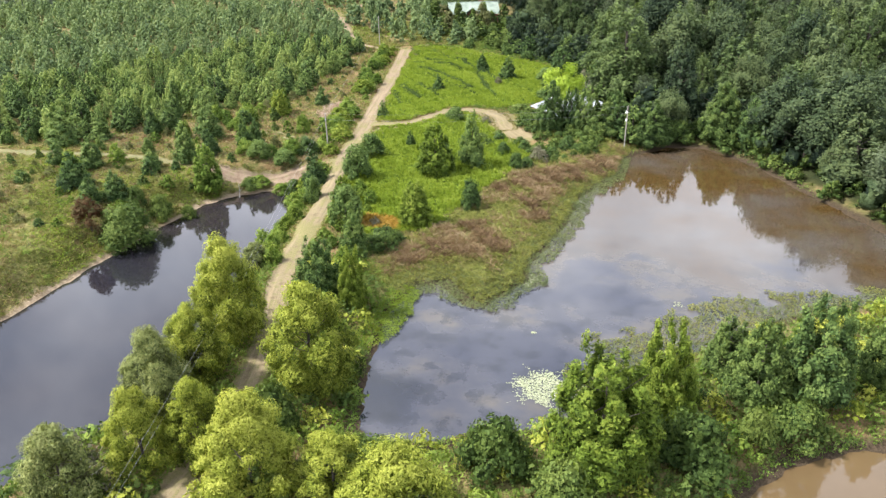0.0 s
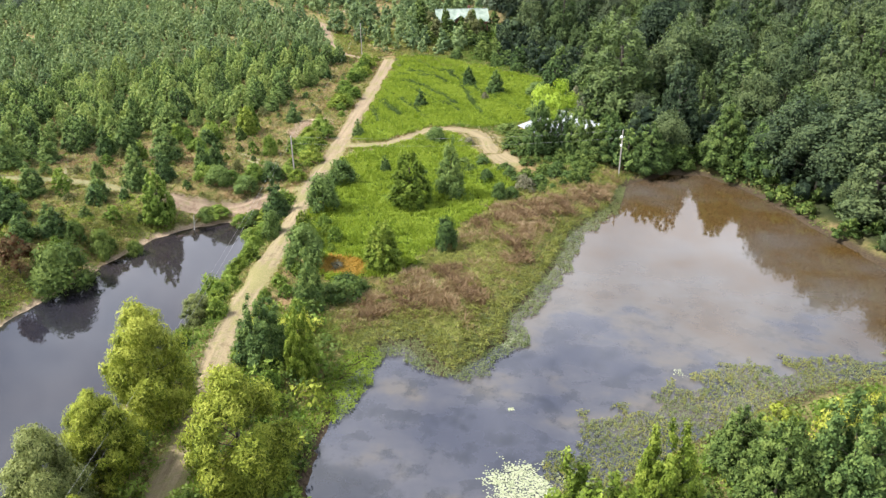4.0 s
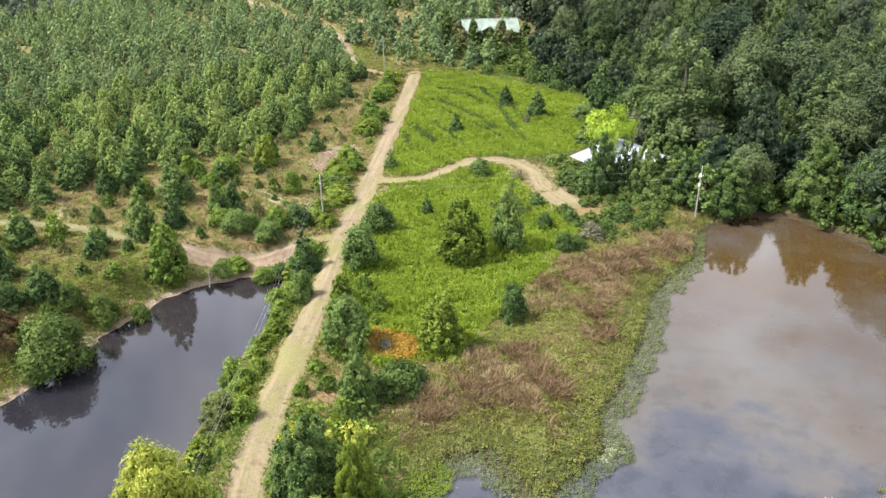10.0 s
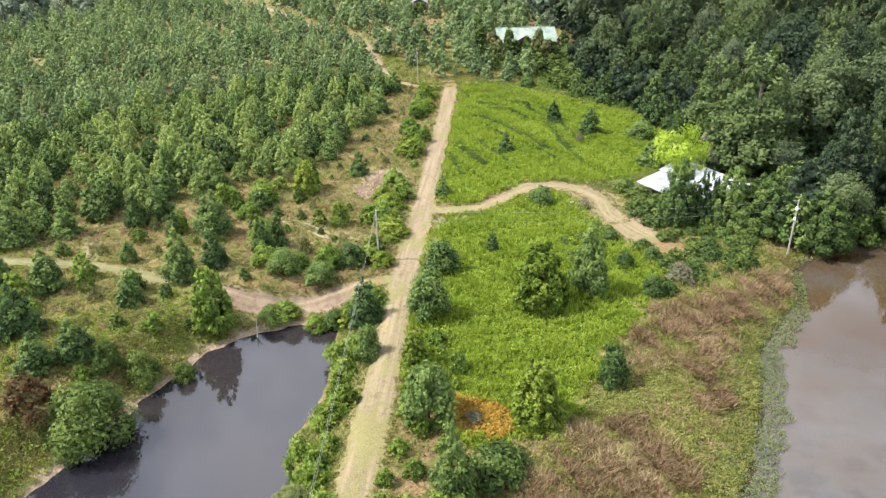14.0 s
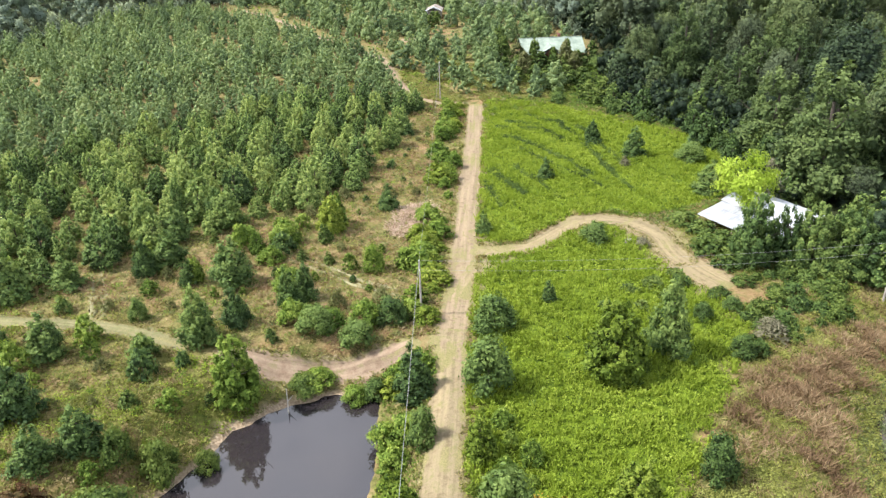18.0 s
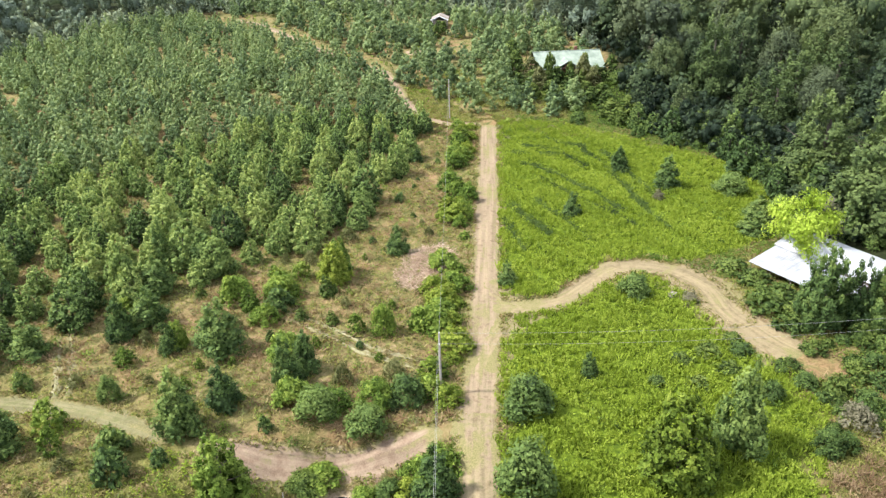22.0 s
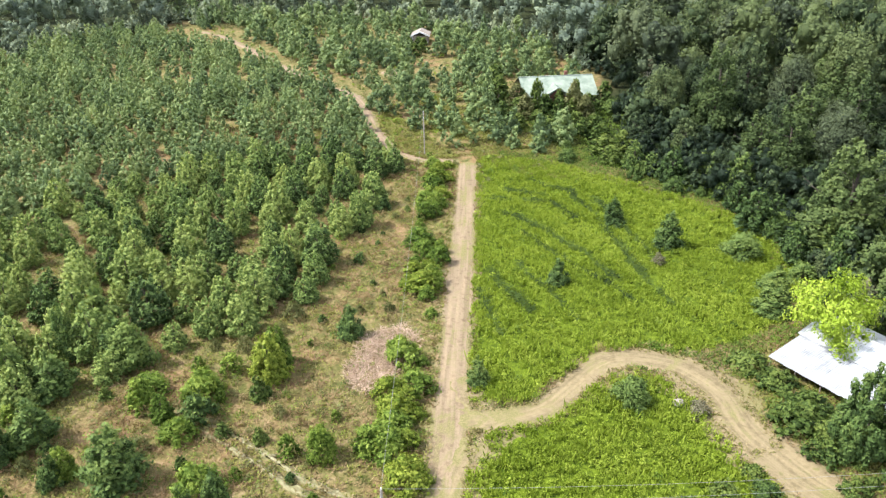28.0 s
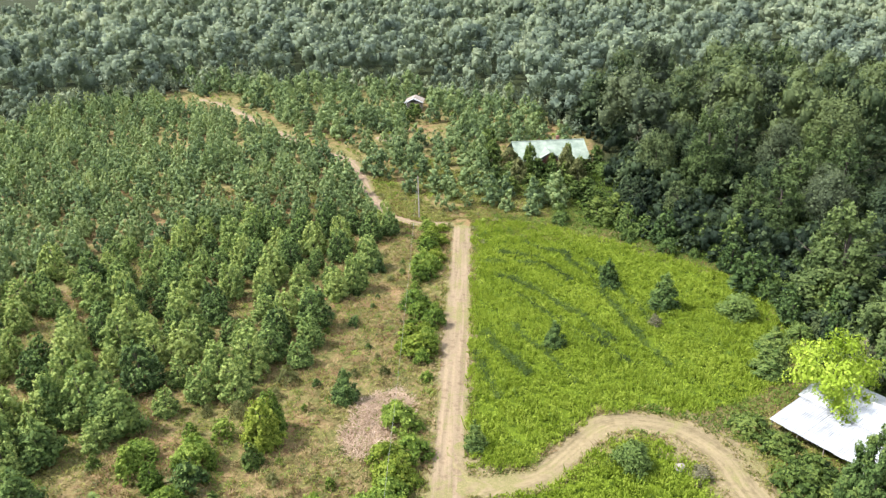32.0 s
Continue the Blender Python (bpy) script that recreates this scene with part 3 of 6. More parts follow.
track("road_junction", [(-51.4, 128.0), (-51.6, 134.0), (-51.4, 140.0), (-50.0, 143.8), (-47.0, 147.0)], 4.2, M_MOWN, "worn tan grass where the tracks meet", 0.075, rng_seed=9)
track("road_corner", [(-57.0, 152.0), (-55.0, 148.0), (-52.4, 145.6), (-48.0, 146.4)], 3.4, M_MOWN, "worn tan grass where the tracks meet", 0.085, rng_seed=10)
YARDLINE = [(-35.5, 160.2), (-31.5, 158.6), (-28.0, 155.0), (-26.4, 150.0), (-23.5, 146.5), (-20.5, 143.5), (-17.0, 141.2)]
track("road_yard", YARDLINE, 8.2, M_MOWN, "trampled mown clearing before the shed", 0.085, rng_seed=8)
track("road_spur", [(-113.0, 264.0), (-108.0, 267.0), (-102.0, 268.5)], 5.0, M_REDDIRT, "bare reddish clearing at the end of a track", rng_seed=5)
for k, pts in enumerate(([(-93.5, 110.5), (-96.0, 114.5), (-101.0, 120.5), (-105.5, 124.5)], [(-57.0, 128.8), (-64.8, 129.6), (-70.5, 132.0), (-79.7, 135.2), (-88.0, 136.5)])):
    for off in (-0.75, 0.75):
        track("road_wheelmark", [(x + off * 0.6, y + off * 0.8) for x, y in pts], 0.7, M_PRESS, "faint pale wheel mark pressed in the grass", 0.09, 6 + k)


# ---- plants ----
def kites(centre, normal, size, rng, slim=0.55, aim=None):
    """Folded kite-shaped leaf sprays: one quad of two triangles at each centre, facing its normal and pointing along aim."""
    n = len(centre)
    a = rng.normal(size=(n, 3))
    if aim is not None:
        a = a * 0.38 + aim
    u = a - (a * normal).sum(1, keepdims=True) * normal
    u /= np.linalg.norm(u, axis=1, keepdims=True) + 1e-9
    v = np.cross(normal, u)
    s = size[:, None]
    tip, tail = centre + u * s, centre - u * s * 0.8
    left = centre + v * s * slim - normal * s * 0.22 + u * s * 0.1
    right = centre - v * s * slim - normal * s * 0.22 + u * s * 0.1
    verts = np.stack([tail, left, tip, right], 1).reshape(-1, 3)
    return verts, np.arange(4 * n).reshape(n, 4)


def clump_points(kind, n, rng, few=1.0):
    """Leaf centres and outward directions of a crown of unit height and unit half-width, its base at 0."""
    if kind == "cone":
        lobes = int(46 * few)
        h = 0.05 + 0.92 * (1 - np.sqrt(1 - (np.arange(lobes) + rng.random(lobes)) / lobes * 0.995))
        full = (1.0 - h) ** 0.74 * np.clip((h + 0.16) / 0.26, 0, 1)
        r = full * rng.uniform(0.50, 0.84, lobes) * np.where(rng.random(lobes) < 0.12, 0.2, 1.0)
        ang = np.arange(lobes) * 2.4 + rng.uniform(-0.4, 0.4, lobes)
        c = np.stack([r * np.cos(ang), r * np.sin(ang), h], -1)
        rad = np.stack([0.11 + 0.21 * (1 - h), 0.11 + 0.21 * (1 - h), 0.075 + 0.045 * rng.random(lobes)], -1)
    elif kind in ("spire", "egg"):
        # egg-shaped crown drawn out to a point, of upright flame-like clumps
        lobes = int(130 * few)
        h = 0.05 + 0.90 * (1 - np.sqrt(1 - (np.arange(lobes) + rng.random(lobes)) / lobes * 0.985))
        full = (1.0 - h) ** (0.62 if kind == "spire" else 0.40) * np.clip((h + 0.20) / 0.36, 0, 1)
        r = full * rng.uniform(0.52, 0.90, lobes) * np.where(rng.random(lobes) < 0.12, 0.3, 1.0)
        ang = np.arange(lobes) * 2.4 + rng.uniform(-0.5, 0.5, lobes)
        c = np.stack([r * np.cos(ang), r * np.sin(ang), h], -1)
        wide = 0.07 + 0.11 * (1 - h) * rng.uniform(0.6, 1.4, lobes)
        rad = np.stack([wide, wide, 0.045 + 0.040 * rng.random(lobes)], -1)
    elif kind == "cloud":
        # separate leafy clouds with gaps between them
        lobes = int(38 * few)
        ang = np.arange(lobes) * 2.4 + rng.uniform(-0.6, 0.6, lobes)
        r = np.sqrt((np.arange(lobes) + 0.5) / lobes) * 0.85
        h = 0.14 + 0.78 * rng.uniform(0.15, 1.0, lobes) * (1 - 0.55 * r * r)
        c = np.stack([r * np.cos(ang), r * np.sin(ang), h], -1)
        rad = rng.uniform(0.15, 0.27, (lobes, 1)) * [1, 1, 0.55]
    elif kind == "round":
        lobes = int(64 * few)
        d = rng.normal(size=(lobes, 3))
        d /= np.linalg.norm(d, axis=1, keepdims=True)
        d[:, 2] = np.abs(d[:, 2]) * 1.3 - 0.45
        c = d * rng.uniform(0.50, 0.86, (lobes, 1)) * [1, 1, 0.52] + [0, 0, 0.50]
        rad = rng.uniform(0.17, 0.32, (lobes, 1)) * [1, 1, 0.50]
    elif kind == "plume":
        lobes = int(105 * few)
        ang = np.arange(lobes) * 2.4 + rng.uniform(-0.5, 0.5, lobes)
        h = rng.uniform(0.05, 0.93, lobes)
        r = np.where(h < 0.3, np.sqrt(np.clip(1 - ((h - 0.3) / 0.62) ** 2, 0.02, 1)), np.clip(1 - (np.abs(h - 0.3) / 0.72) ** 1.6, 0.02, 1)) * rng.uniform(0.45, 0.86, lobes) * np.where(rng.random(lobes) < 0.16, 0.25, 1.0)
        c = np.stack([r * np.cos(ang), r * np.sin(ang), h], -1)
        rad = rng.uniform(0.11, 0.22, (lobes, 1)) * [1, 1, 0.5]
    else:
        lobes = int(24 * few)
        ang = np.arange(lobes) * 2.4 + rng.uniform(-0.5, 0.5, lobes)
        r = np.sqrt((np.arange(lobes) + 0.5) / lobes) * 0.74
        h = 0.10 + 0.68 * (1 - r * r / 0.56) * rng.uniform(0.7, 1.1, lobes)
        c = np.stack([r * np.cos(ang), r * np.sin(ang), h], -1)
        rad = rng.uniform(0.20, 0.36, (lobes, 1)) * [1, 1, 0.62]
    rad = rad * (1.0 if few == 1 else 1.3)
    area = rad[:, 0] * rad[:, 2]
    pick = rng.choice(lobes, n, p=area / area.sum())
    d = rng.normal(size=(n, 3))
    d[:, 2] += 0.35
    d /= np.linalg.norm(d, axis=1, keepdims=True)
    p = c[pick] + d * rad[pick] * (1.15 - 0.55 * rng.random((n, 1)) ** 1.4)
    p[:, 2] = np.clip(p[:, 2], 0.02, None)
    shade = rng.random(lobes)
    return p, d, shade[pick], c, rad, shade


def ball(cuts):
    """A rounded cube: vertices on the unit sphere, and faces."""
    bm = bmesh.new()
    bmesh.ops.create_cube(bm, size=2.0)
    if cuts:
        bmesh.ops.subdivide_edges(bm, edges=bm.edges[:], cuts=cuts, use_grid_fill=True)
    bm.verts.index_update()
    v = np.array([tuple(q.co.normalized()) for q in bm.verts])
    f = np.array([[q.index for q in face.verts] for face in bm.faces])
    bm.free()
    return v, f


CORE = ball(0)


def crown_arrays(kind, n, leaf, rng, height, half, lift=0.0, slim=0.55, shell=0.0, few=1.0):
    """Vertices, faces and tint of a crown scaled to metres; the foot of the plant is the origin."""
    p, d, lob, lc, lr, lshade = clump_points(kind, n, rng, few)
    top = p[:, 2].copy()
    out = p * [1, 1, 0]
    out /= np.linalg.norm(out, axis=1, keepdims=True) + 1e-6
    aim = out * 0.55 + d * 0.45 + [0, 0, 1.05 if kind in ("cone", "spire", "egg", "plume") else 0.45]
    aim /= np.linalg.norm(aim, axis=1, keepdims=True)
    p = p * [half, half, height * (1 - lift)]
    p[:, 2] += height * lift
    nrm = d * 0.55 + out * 0.45 + rng.normal(size=d.shape) * 0.36
    nrm[:, 2] += 0.25
    nrm /= np.linalg.norm(nrm, axis=1, keepdims=True)
    v, f = kites(p, nrm, leaf * rng.uniform(0.6, 1.35, n), rng, slim, aim)
    # higher leaves and clump tips lighter: fresh growth plus sunlight put into the tint
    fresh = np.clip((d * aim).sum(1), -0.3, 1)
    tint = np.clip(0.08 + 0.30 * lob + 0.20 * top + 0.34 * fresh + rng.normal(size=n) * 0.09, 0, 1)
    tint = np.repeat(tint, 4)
    if shell:
        # leafy masses behind the outer sprays: one uneven, perforated shell for each clump
        BALL_V, BALL_F = CORE
        k, m = len(lc), len(BALL_V)
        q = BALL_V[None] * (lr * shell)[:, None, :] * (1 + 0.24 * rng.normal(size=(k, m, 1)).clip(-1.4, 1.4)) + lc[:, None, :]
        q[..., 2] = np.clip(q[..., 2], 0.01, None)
        # darker shell tint paints in the shade inside the crown, lighter towards the top
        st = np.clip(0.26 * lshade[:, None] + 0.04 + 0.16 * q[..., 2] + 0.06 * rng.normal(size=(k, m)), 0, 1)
        q = q * [half, half, height * (1 - lift)]
        q[..., 2] += height * lift
        f = np.concatenate([f, (BALL_F[None] + (len(v) + m * np.arange(k))[:, None, None]).reshape(-1, 4)])
        v = np.concatenate([v, q.reshape(-1, 3)])
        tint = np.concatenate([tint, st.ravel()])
    return v, f, tint


def limb_mesh(name, height, radius, rng, mat, limbs=7, spread=0.5, start=0.25):
    """A tapered, slightly bent trunk with limbs."""
    verts, faces = [], []

    def tube(path, radii, sides):
        base = len(verts)
        for k, (p, r) in enumerate(zip(path, radii)):
            for s in range(sides):
                a = 6.2832 * s / sides
                verts.append((p[0] + r * math.cos(a), p[1] + r * math.sin(a), p[2]))
        for k in range(len(path) - 1):
            for s in range(sides):
                a, b = base + k * sides + s, base + k * sides + (s + 1) % sides
                faces.append((a, b, b + sides, a + sides))

    bend = rng.normal(size=2) * 0.03 * height
    ts = np.linspace(0, 0.64, 6)
    spine = [(bend[0] * t * t, bend[1] * t * t, -0.25 + t * (height + 0.25)) for t in ts]
    tube(spine, [radius * (1.25 if t == 0 else 1) * (1 - 0.9 * t) for t in ts], 7)
    for k in range(limbs):
        t = start + (0.62 - start) * (k + 0.5) / limbs
        a = k * 2.4 + rng.uniform(-0.4, 0.4)
        o = np.array([bend[0] * t * t, bend[1] * t * t, t * height])
        ln = spread * height * (1.05 - t) * rng.uniform(0.7, 1.1)
        tip = o + np.array([math.cos(a) * ln, math.sin(a) * ln, ln * rng.uniform(0.35, 0.8)])
        mid = (o + tip) / 2 + [0, 0, -0.04 * ln]
        r = radius * (1 - 0.85 * t) * 0.5
        tube([o, mid, tip], [r, r * 0.65, r * 0.2], 5)
    return mesh_np(name, np.array(verts), np.array(faces), mat, True)


USED = set()


def plant_at(root, x, y, height, half, rng, base_h=1.0, sink=0.05):
    """Sets the prototype, or a copy of it, at a place; the prototype is one unit high and half a unit wide each way."""
    z = float(lie(np.array([x]), np.array([y]))[0]) - sink
    m = Matrix.Translation((x, y, z)) @ Matrix.Rotation(rng.uniform(0, 6.28), 4, 'Z') @ Matrix.Rotation(rng.normal() * 0.03, 4, 'X') @ Matrix.Diagonal((half, half, height, 1))
    if root.name not in USED:
        USED.add(root.name)
        root.matrix_basis = m
        return root
    made = copy_thing(root, Matrix.Identity(4))
    made.matrix_basis = m
    return made


def family(name, kind, mat, leaves, leaf, tall, wide, seeds, label, category, group, **more):
    """Several prototypes of one kind, modelled at typical size and scaled to a unit."""
    out = []
    for s in seeds:
        rng = np.random.default_rng(s)
        root = tagged(new(name), label, category, group)
        lift = more.get("lift", 0.08)
        tm = limb_mesh("trunk", tall, max(0.03, more.get("trunk", 0.018) * tall), rng, more.get("bark", M_BARK), more.get("limbs", 7), more.get("spread", 0.4))
        v, f, t = crown_arrays(kind, leaves, leaf, rng, tall, wide, lift, more.get("slim", 0.55), more.get("shell", 0.68))
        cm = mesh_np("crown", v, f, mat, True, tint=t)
        for me in (tm, cm):
            me.transform(Matrix.Diagonal((1 / wide, 1 / wide, 1 / tall, 1)))
        part_mesh("trunk" if category == "tree" else "stem", tm, None, root)
        part_mesh("crown", cm, None, root)
        out.append(root)
    return out


rnd = np.random.default_rng(7)


def set_out(protos, rows):
    for k, (x, y, h, w) in enumerate(rows):
        plant_at(protos[k % len(protos)], x, y, h, w / 2 * 1.2, rnd)


YOUNG_A = [(-78.2, 111.4, 8.3, 4.8), (-76.6, 116.2, 5.7, 3.9), (-71.6, 121.4, 6.7, 3.5), (-71.2, 124.7, 6.0, 3.4), (-82.8, 125.4, 7.4, 6.4), (-88.3, 123.3, 4.4, 2.5), (-109.7, 113.7, 8.6, 6.9), (-93.9, 103.9, 6.4, 5.1), (-101.3, 103.3, 5.2, 3.8), (-89.2, 94.5, 7.2, 5.7), (-51.2, 111.2, 7.4, 4.7), (-104.2, 118.4, 5.1, 4.9), (-93.8, 141.9, 7.1, 5.7), (-101.4, 145.8, 8.0, 6.7), (-71.8, 154.9, 5.0, 3.6), (-102.5, 133.3, 8.6, 5.0), (-98.7, 134.9, 5.7, 5.6), (-94.2, 127.6, 6.0, 5.2), (-96.1, 124.4, 6.4, 3.8), (-96.4, 142.6, 6.6, 5.4), (-102.2, 141.0, 8.4, 3.8)]
YOUNG_B = [(-25.6, 124.0, 10.9, 5.3), (-40.7, 131.9, 3.5, 2.2), (-49.4, 174.8, 4.4, 3.1), (-44.1, 197.1, 5.4, 4.0), (-35.4, 190.7, 6.4, 4.9), (-21.2, 180.2, 4.5, 5.0), (-54.1, 149.9, 3.9, 2.7), (-80.9, 88.8, 5.2, 4.7), (-78.5, 92.3, 5.6, 4.5), (-31.6, 85.2, 8.7, 4.0), (-22.0, 174.8, 4.6, 4.9)]
SHRUBS = [(-58.2, 122.2, 4.1, 4.2), (-47.7, 103.7, 5.2, 3.1), (-56.5, 112.6, 3.2, 2.9), (-45.6, 124.2, 5.4, 5.0), (-43.2, 112.3, 7.1, 5.4), (-36.9, 94.2, 8.1, 5.7), (-20.2, 105.5, 5.6, 3.3), (-17.8, 125.9, 3.4, 2.7), (-22.0, 133.2, 3.0, 2.3), (-18.5, 136.4, 2.2, 2.5), (-25.0, 190.3, 4.2, 5.6), (-37.4, 151.2, 4.1, 4.1), (-89.1, 114.0, 3.8, 2.3), (-60.9, 117.9, 3.2, 4.2), (-66.3, 117.7, 4.6, 4.2)]
LIGHTS = [(-30.8, 118.8, 10.7, 7.2), (-41.2, 102.0, 5.6, 3.4), (-26.6, 97.2, 8.0, 5.5), (-77.0, 144.2, 7.0, 4.9)]
BANK_TREES = [(-30.3, 72.0, 9.9, 5.9), (4.6, 149.0, 10.4, 8.6), (17.5, 153.5, 13.6, 9.0), (24.4, 151.4, 12.0, 8.7), (-4.8, 149.8, 8.8, 8.0), (21.2, 67.1, 10.6, 6.3), (26.4, 68.9, 13.4, 7.4), (18.5, 70.7, 8.0, 5.5), (33.6, 73.4, 10.4, 5.6), (-3.5, 152.5, 10.0, 6.0)]
DARKBANK = [(32.0, 143.2, 14.6, 11.0), (39.0, 134.3, 14.5, 11.5), (43.5, 123.6, 13.6, 10.5), (36.5, 142.5, 19.0, 12.0), (46.5, 129.0, 18.0, 12.0), (50.5, 118.5, 17.0, 11.0), (29.0, 149.0, 16.0, 11.0)]
WILLOWS = [(-35.6, 60.6, 13.5, 8.4), (-34.0, 52.4, 10.0, 6.4), (-20.4, 40.0, 11.0, 8.4), (-7.1, 40.0, 9.0, 9.6), (-22.9, 55.9, 12.6, 9.2), (-27.6, 43.2, 8.8, 6.2), (-38.0, 63.0, 8.0, 4.6), (-13.5, 42.0, 7.0, 7.0), (-31.4, 40.0, 9.0, 5.8)]
SALLOWS = [(-36.0, 53.0, 7.8, 5.2), (-35.0, 46.8, 10.0, 6.8), (-34.6, 34.0, 8.8, 6.4), (-32.8, 45.4, 7.6, 5.2)]
BRIGHTS = [(7.7, 52.3, 14.6, 9.8), (12.5, 61.2, 12.8, 5.8), (-25.5, 72.0, 10.0, 3.6)]
ROUGH_BUSHES = [(-82.1, 138.8, 4.6, 4.6), (-74.8, 126.6, 3.7, 4.6), (-65.6, 134.1, 5.0, 3.0), (-81.0, 132.6, 3.0, 3.8), (-88.7, 138.3, 2.7, 4.2), (-63.8, 112.3, 2.2, 4.6), (-58.6, 111.6, 2.4, 3.2), (-70.0, 119.0, 3.4, 4.2), (-65.8, 119.4, 2.6, 4.6), (-61.0, 121.0, 4.0, 4.4)]
BANK_SAPLINGS = [(-70.2, 106.1, 10.2, 5.6), (-84.2, 134.4, 4.2, 2.6), (-88.2, 124.6, 4.4, 2.8), (-77.4, 146.4, 6.4, 4.0)]
LOWS = [(15.6, 56.1, 6.0, 6.9), (20.9, 60.4, 4.8, 3.6), (24.8, 63.6, 4.4, 5.7), (-1.3, 49.7, 6.4, 6.4), (5.5, 47.4, 5.0, 5.7), (-23.4, 48.3, 6.0, 5.4), (-28.5, 88.9, 3.2, 6.2), (-64.7, 111.0, 2.3, 3.9), (-68.5, 97.2, 3.0, 2.6), (-71.9, 94.6, 5.0, 4.2), (-75.4, 93.2, 3.9, 3.4), (9.1, 153.8, 5.3, 6.8), (-13.0, 46.5, 3.5, 6.0)]
GREYS = [(-32.6, 95.0, 1.5, 2.2), (-14.3, 130.6, 3.4, 4.0), (-30.7, 151.5, 1.8, 2.6), (-36.4, 184.4, 2.4, 2.2)]

SAPLING = family("young_tree", "cone", M_YOUNG, 3000, 0.20, 6.5, 2.4, (11, 12, 13, 14), "young dark-green conical tree standing in rough grass", "tree", "young trees in the rough grass", lift=0.02)
set_out(SAPLING, YOUNG_A)
set_out(SAPLING, YOUNG_B)
SHRUB = family("shrub", "bush", M_BLUE, 2600, 0.19, 5.0, 2.3, (21, 22, 23), "dense dark-green shrub growing beside the track", "shrub", "dark shrubs", lift=0.0)
set_out(SHRUB, SHRUBS)
LIGHTTREE = family("light_tree", "spire", M_FRESH, 4600, 0.22, 8.0, 3.0, (31, 32), "mid-green leafy tree standing among the weeds", "tree", "leafy trees in the weeds", lift=0.02)
set_out(LIGHTTREE, LIGHTS)
BROAD = family("broadleaf_tree", "egg", M_YOUNG, 12000, 0.20, 11.0, 4.2, (43,), "dense dark-green broadleaf tree with a domed crown on the bank", "tree", "bank trees", lift=0.02) + family("broadleaf_tree", "spire", M_BANK, 12000, 0.20, 11.0, 4.2, (41, 42), "dense dark-green broadleaf tree on the pond bank", "tree", "bank trees", lift=0.02)
set_out(BROAD, BANK_TREES)
SHEDTREES = [(-15.8, 149.2, 12.6, 6.0), (-12.0, 150.2, 10.2, 4.8), (-8.6, 149.6, 11.6, 6.0), (-2.6, 149.6, 8.4, 6.2)]
set_out(family("shed_tree", "egg", M_YOUNG, 11000, 0.20, 11.0, 3.6, (45, 46), "dense dark-green tree standing before the shed", "tree", "trees before the shed", lift=0.02), SHEDTREES)
WILLOW = family("willow_tree", "plume", M_WILLOW, 20000, 0.21, 11.0, 4.6, (51, 52, 53), "yellow-green feathery willow on the dam", "tree", "willows", lift=0.03, limbs=10, slim=0.26)
set_out(WILLOW, WILLOWS)
SALLOW = family("sallow_tree", "plume", M_SALLOW, 17000, 0.20, 10.0, 4.2, (54, 55), "grey-green feathery willow on the dam", "tree", "grey willows", lift=0.03, limbs=10, slim=0.26)
set_out(SALLOW, SALLOWS)
BRIGHTTREE = family("bright_tree", "egg", M_FRESH, 20000, 0.185, 12.0, 4.4, (61, 62), "bright green leafy tree on the pond dam", "tree", "bright dam trees", lift=0.02)
set_out(BRIGHTTREE, BRIGHTS)
LOW = family("low_bush", "bush", M_LEAF, 2400, 0.17, 3.0, 2.4, (71, 72, 73), "low leafy green bush at the water's edge", "shrub", "low bushes", lift=0.0, limbs=5)
set_out(LOW, LOWS)
BANKSAP = family("bank_sapling", "spire", M_BRIGHT, 5200, 0.22, 9.0, 2.8, (75, 76), "bright yellow-green conical young tree above the pond bank", "tree", "bright conical trees", lift=0.0)
set_out(BANKSAP, BANK_SAPLINGS)
ROUGHBUSH = family("rough_bush", "bush", M_BRIGHT, 1800, 0.17, 3.4, 2.1, (77, 78), "mid-green spreading bush in the rough grass", "shrub", "spreading bushes", lift=0.0, limbs=5)
set_out(ROUGHBUSH, ROUGH_BUSHES)
GREY = family("grey_bush", "bush", M_GREYBUSH, 1500, 0.13, 2.8, 1.8, (81,), "half-dead grey twiggy bush in the weeds", "shrub", "grey bushes", lift=0.0, shell=0.0)
set_out(GREY, GREYS)
set_out(family("rusty_tree", "round", M_RUST, 1400, 0.28, 6.0, 2.1, (91,), "rust-brown dying small tree by the pond", "tree", "", lift=0.0), [(-75.9, 82.9, 6.3, 4.2)])
set_out(family("pond_pine", "bush", M_LEAF, 6000, 0.24, 8.8, 4.3, (92,), "broad light-green pine leaning over the dark pond", "tree", "", lift=0.0), [(-70.9, 84.9, 8.8, 8.4)])
set_out(family("lime_tree", "cloud", M_LIME, 5200, 0.20, 8.0, 4.6, (93,), "lime-green tree overhanging the tin-roofed shed", "tree", "", lift=0.10, limbs=10, shell=0.5), [(-16.8, 166.8, 11.0, 8.6)])


# ---- woods and plantation ----
def scatter(box, gap, keep, rng, tries):
    """Points at least gap apart in a box where keep() holds."""
    x = rng.uniform(box[0], box[1], tries)
    y = rng.uniform(box[2], box[3], tries)
    ok = keep(x, y)
    x, y = x[ok], y[ok]
    cells, out = {}, []
    for px, py in zip(x, y):
        cx, cy = int(px // gap), int(py // gap)
        if any((px - qx) ** 2 + (py - qy) ** 2 < gap * gap for i in (-1, 0, 1) for j in (-1, 0, 1) for qx, qy in cells.get((cx + i, cy + j), ())):
            continue
        cells.setdefault((cx, cy), []).append((px, py))
        out.append((px, py))
    return np.array(out)


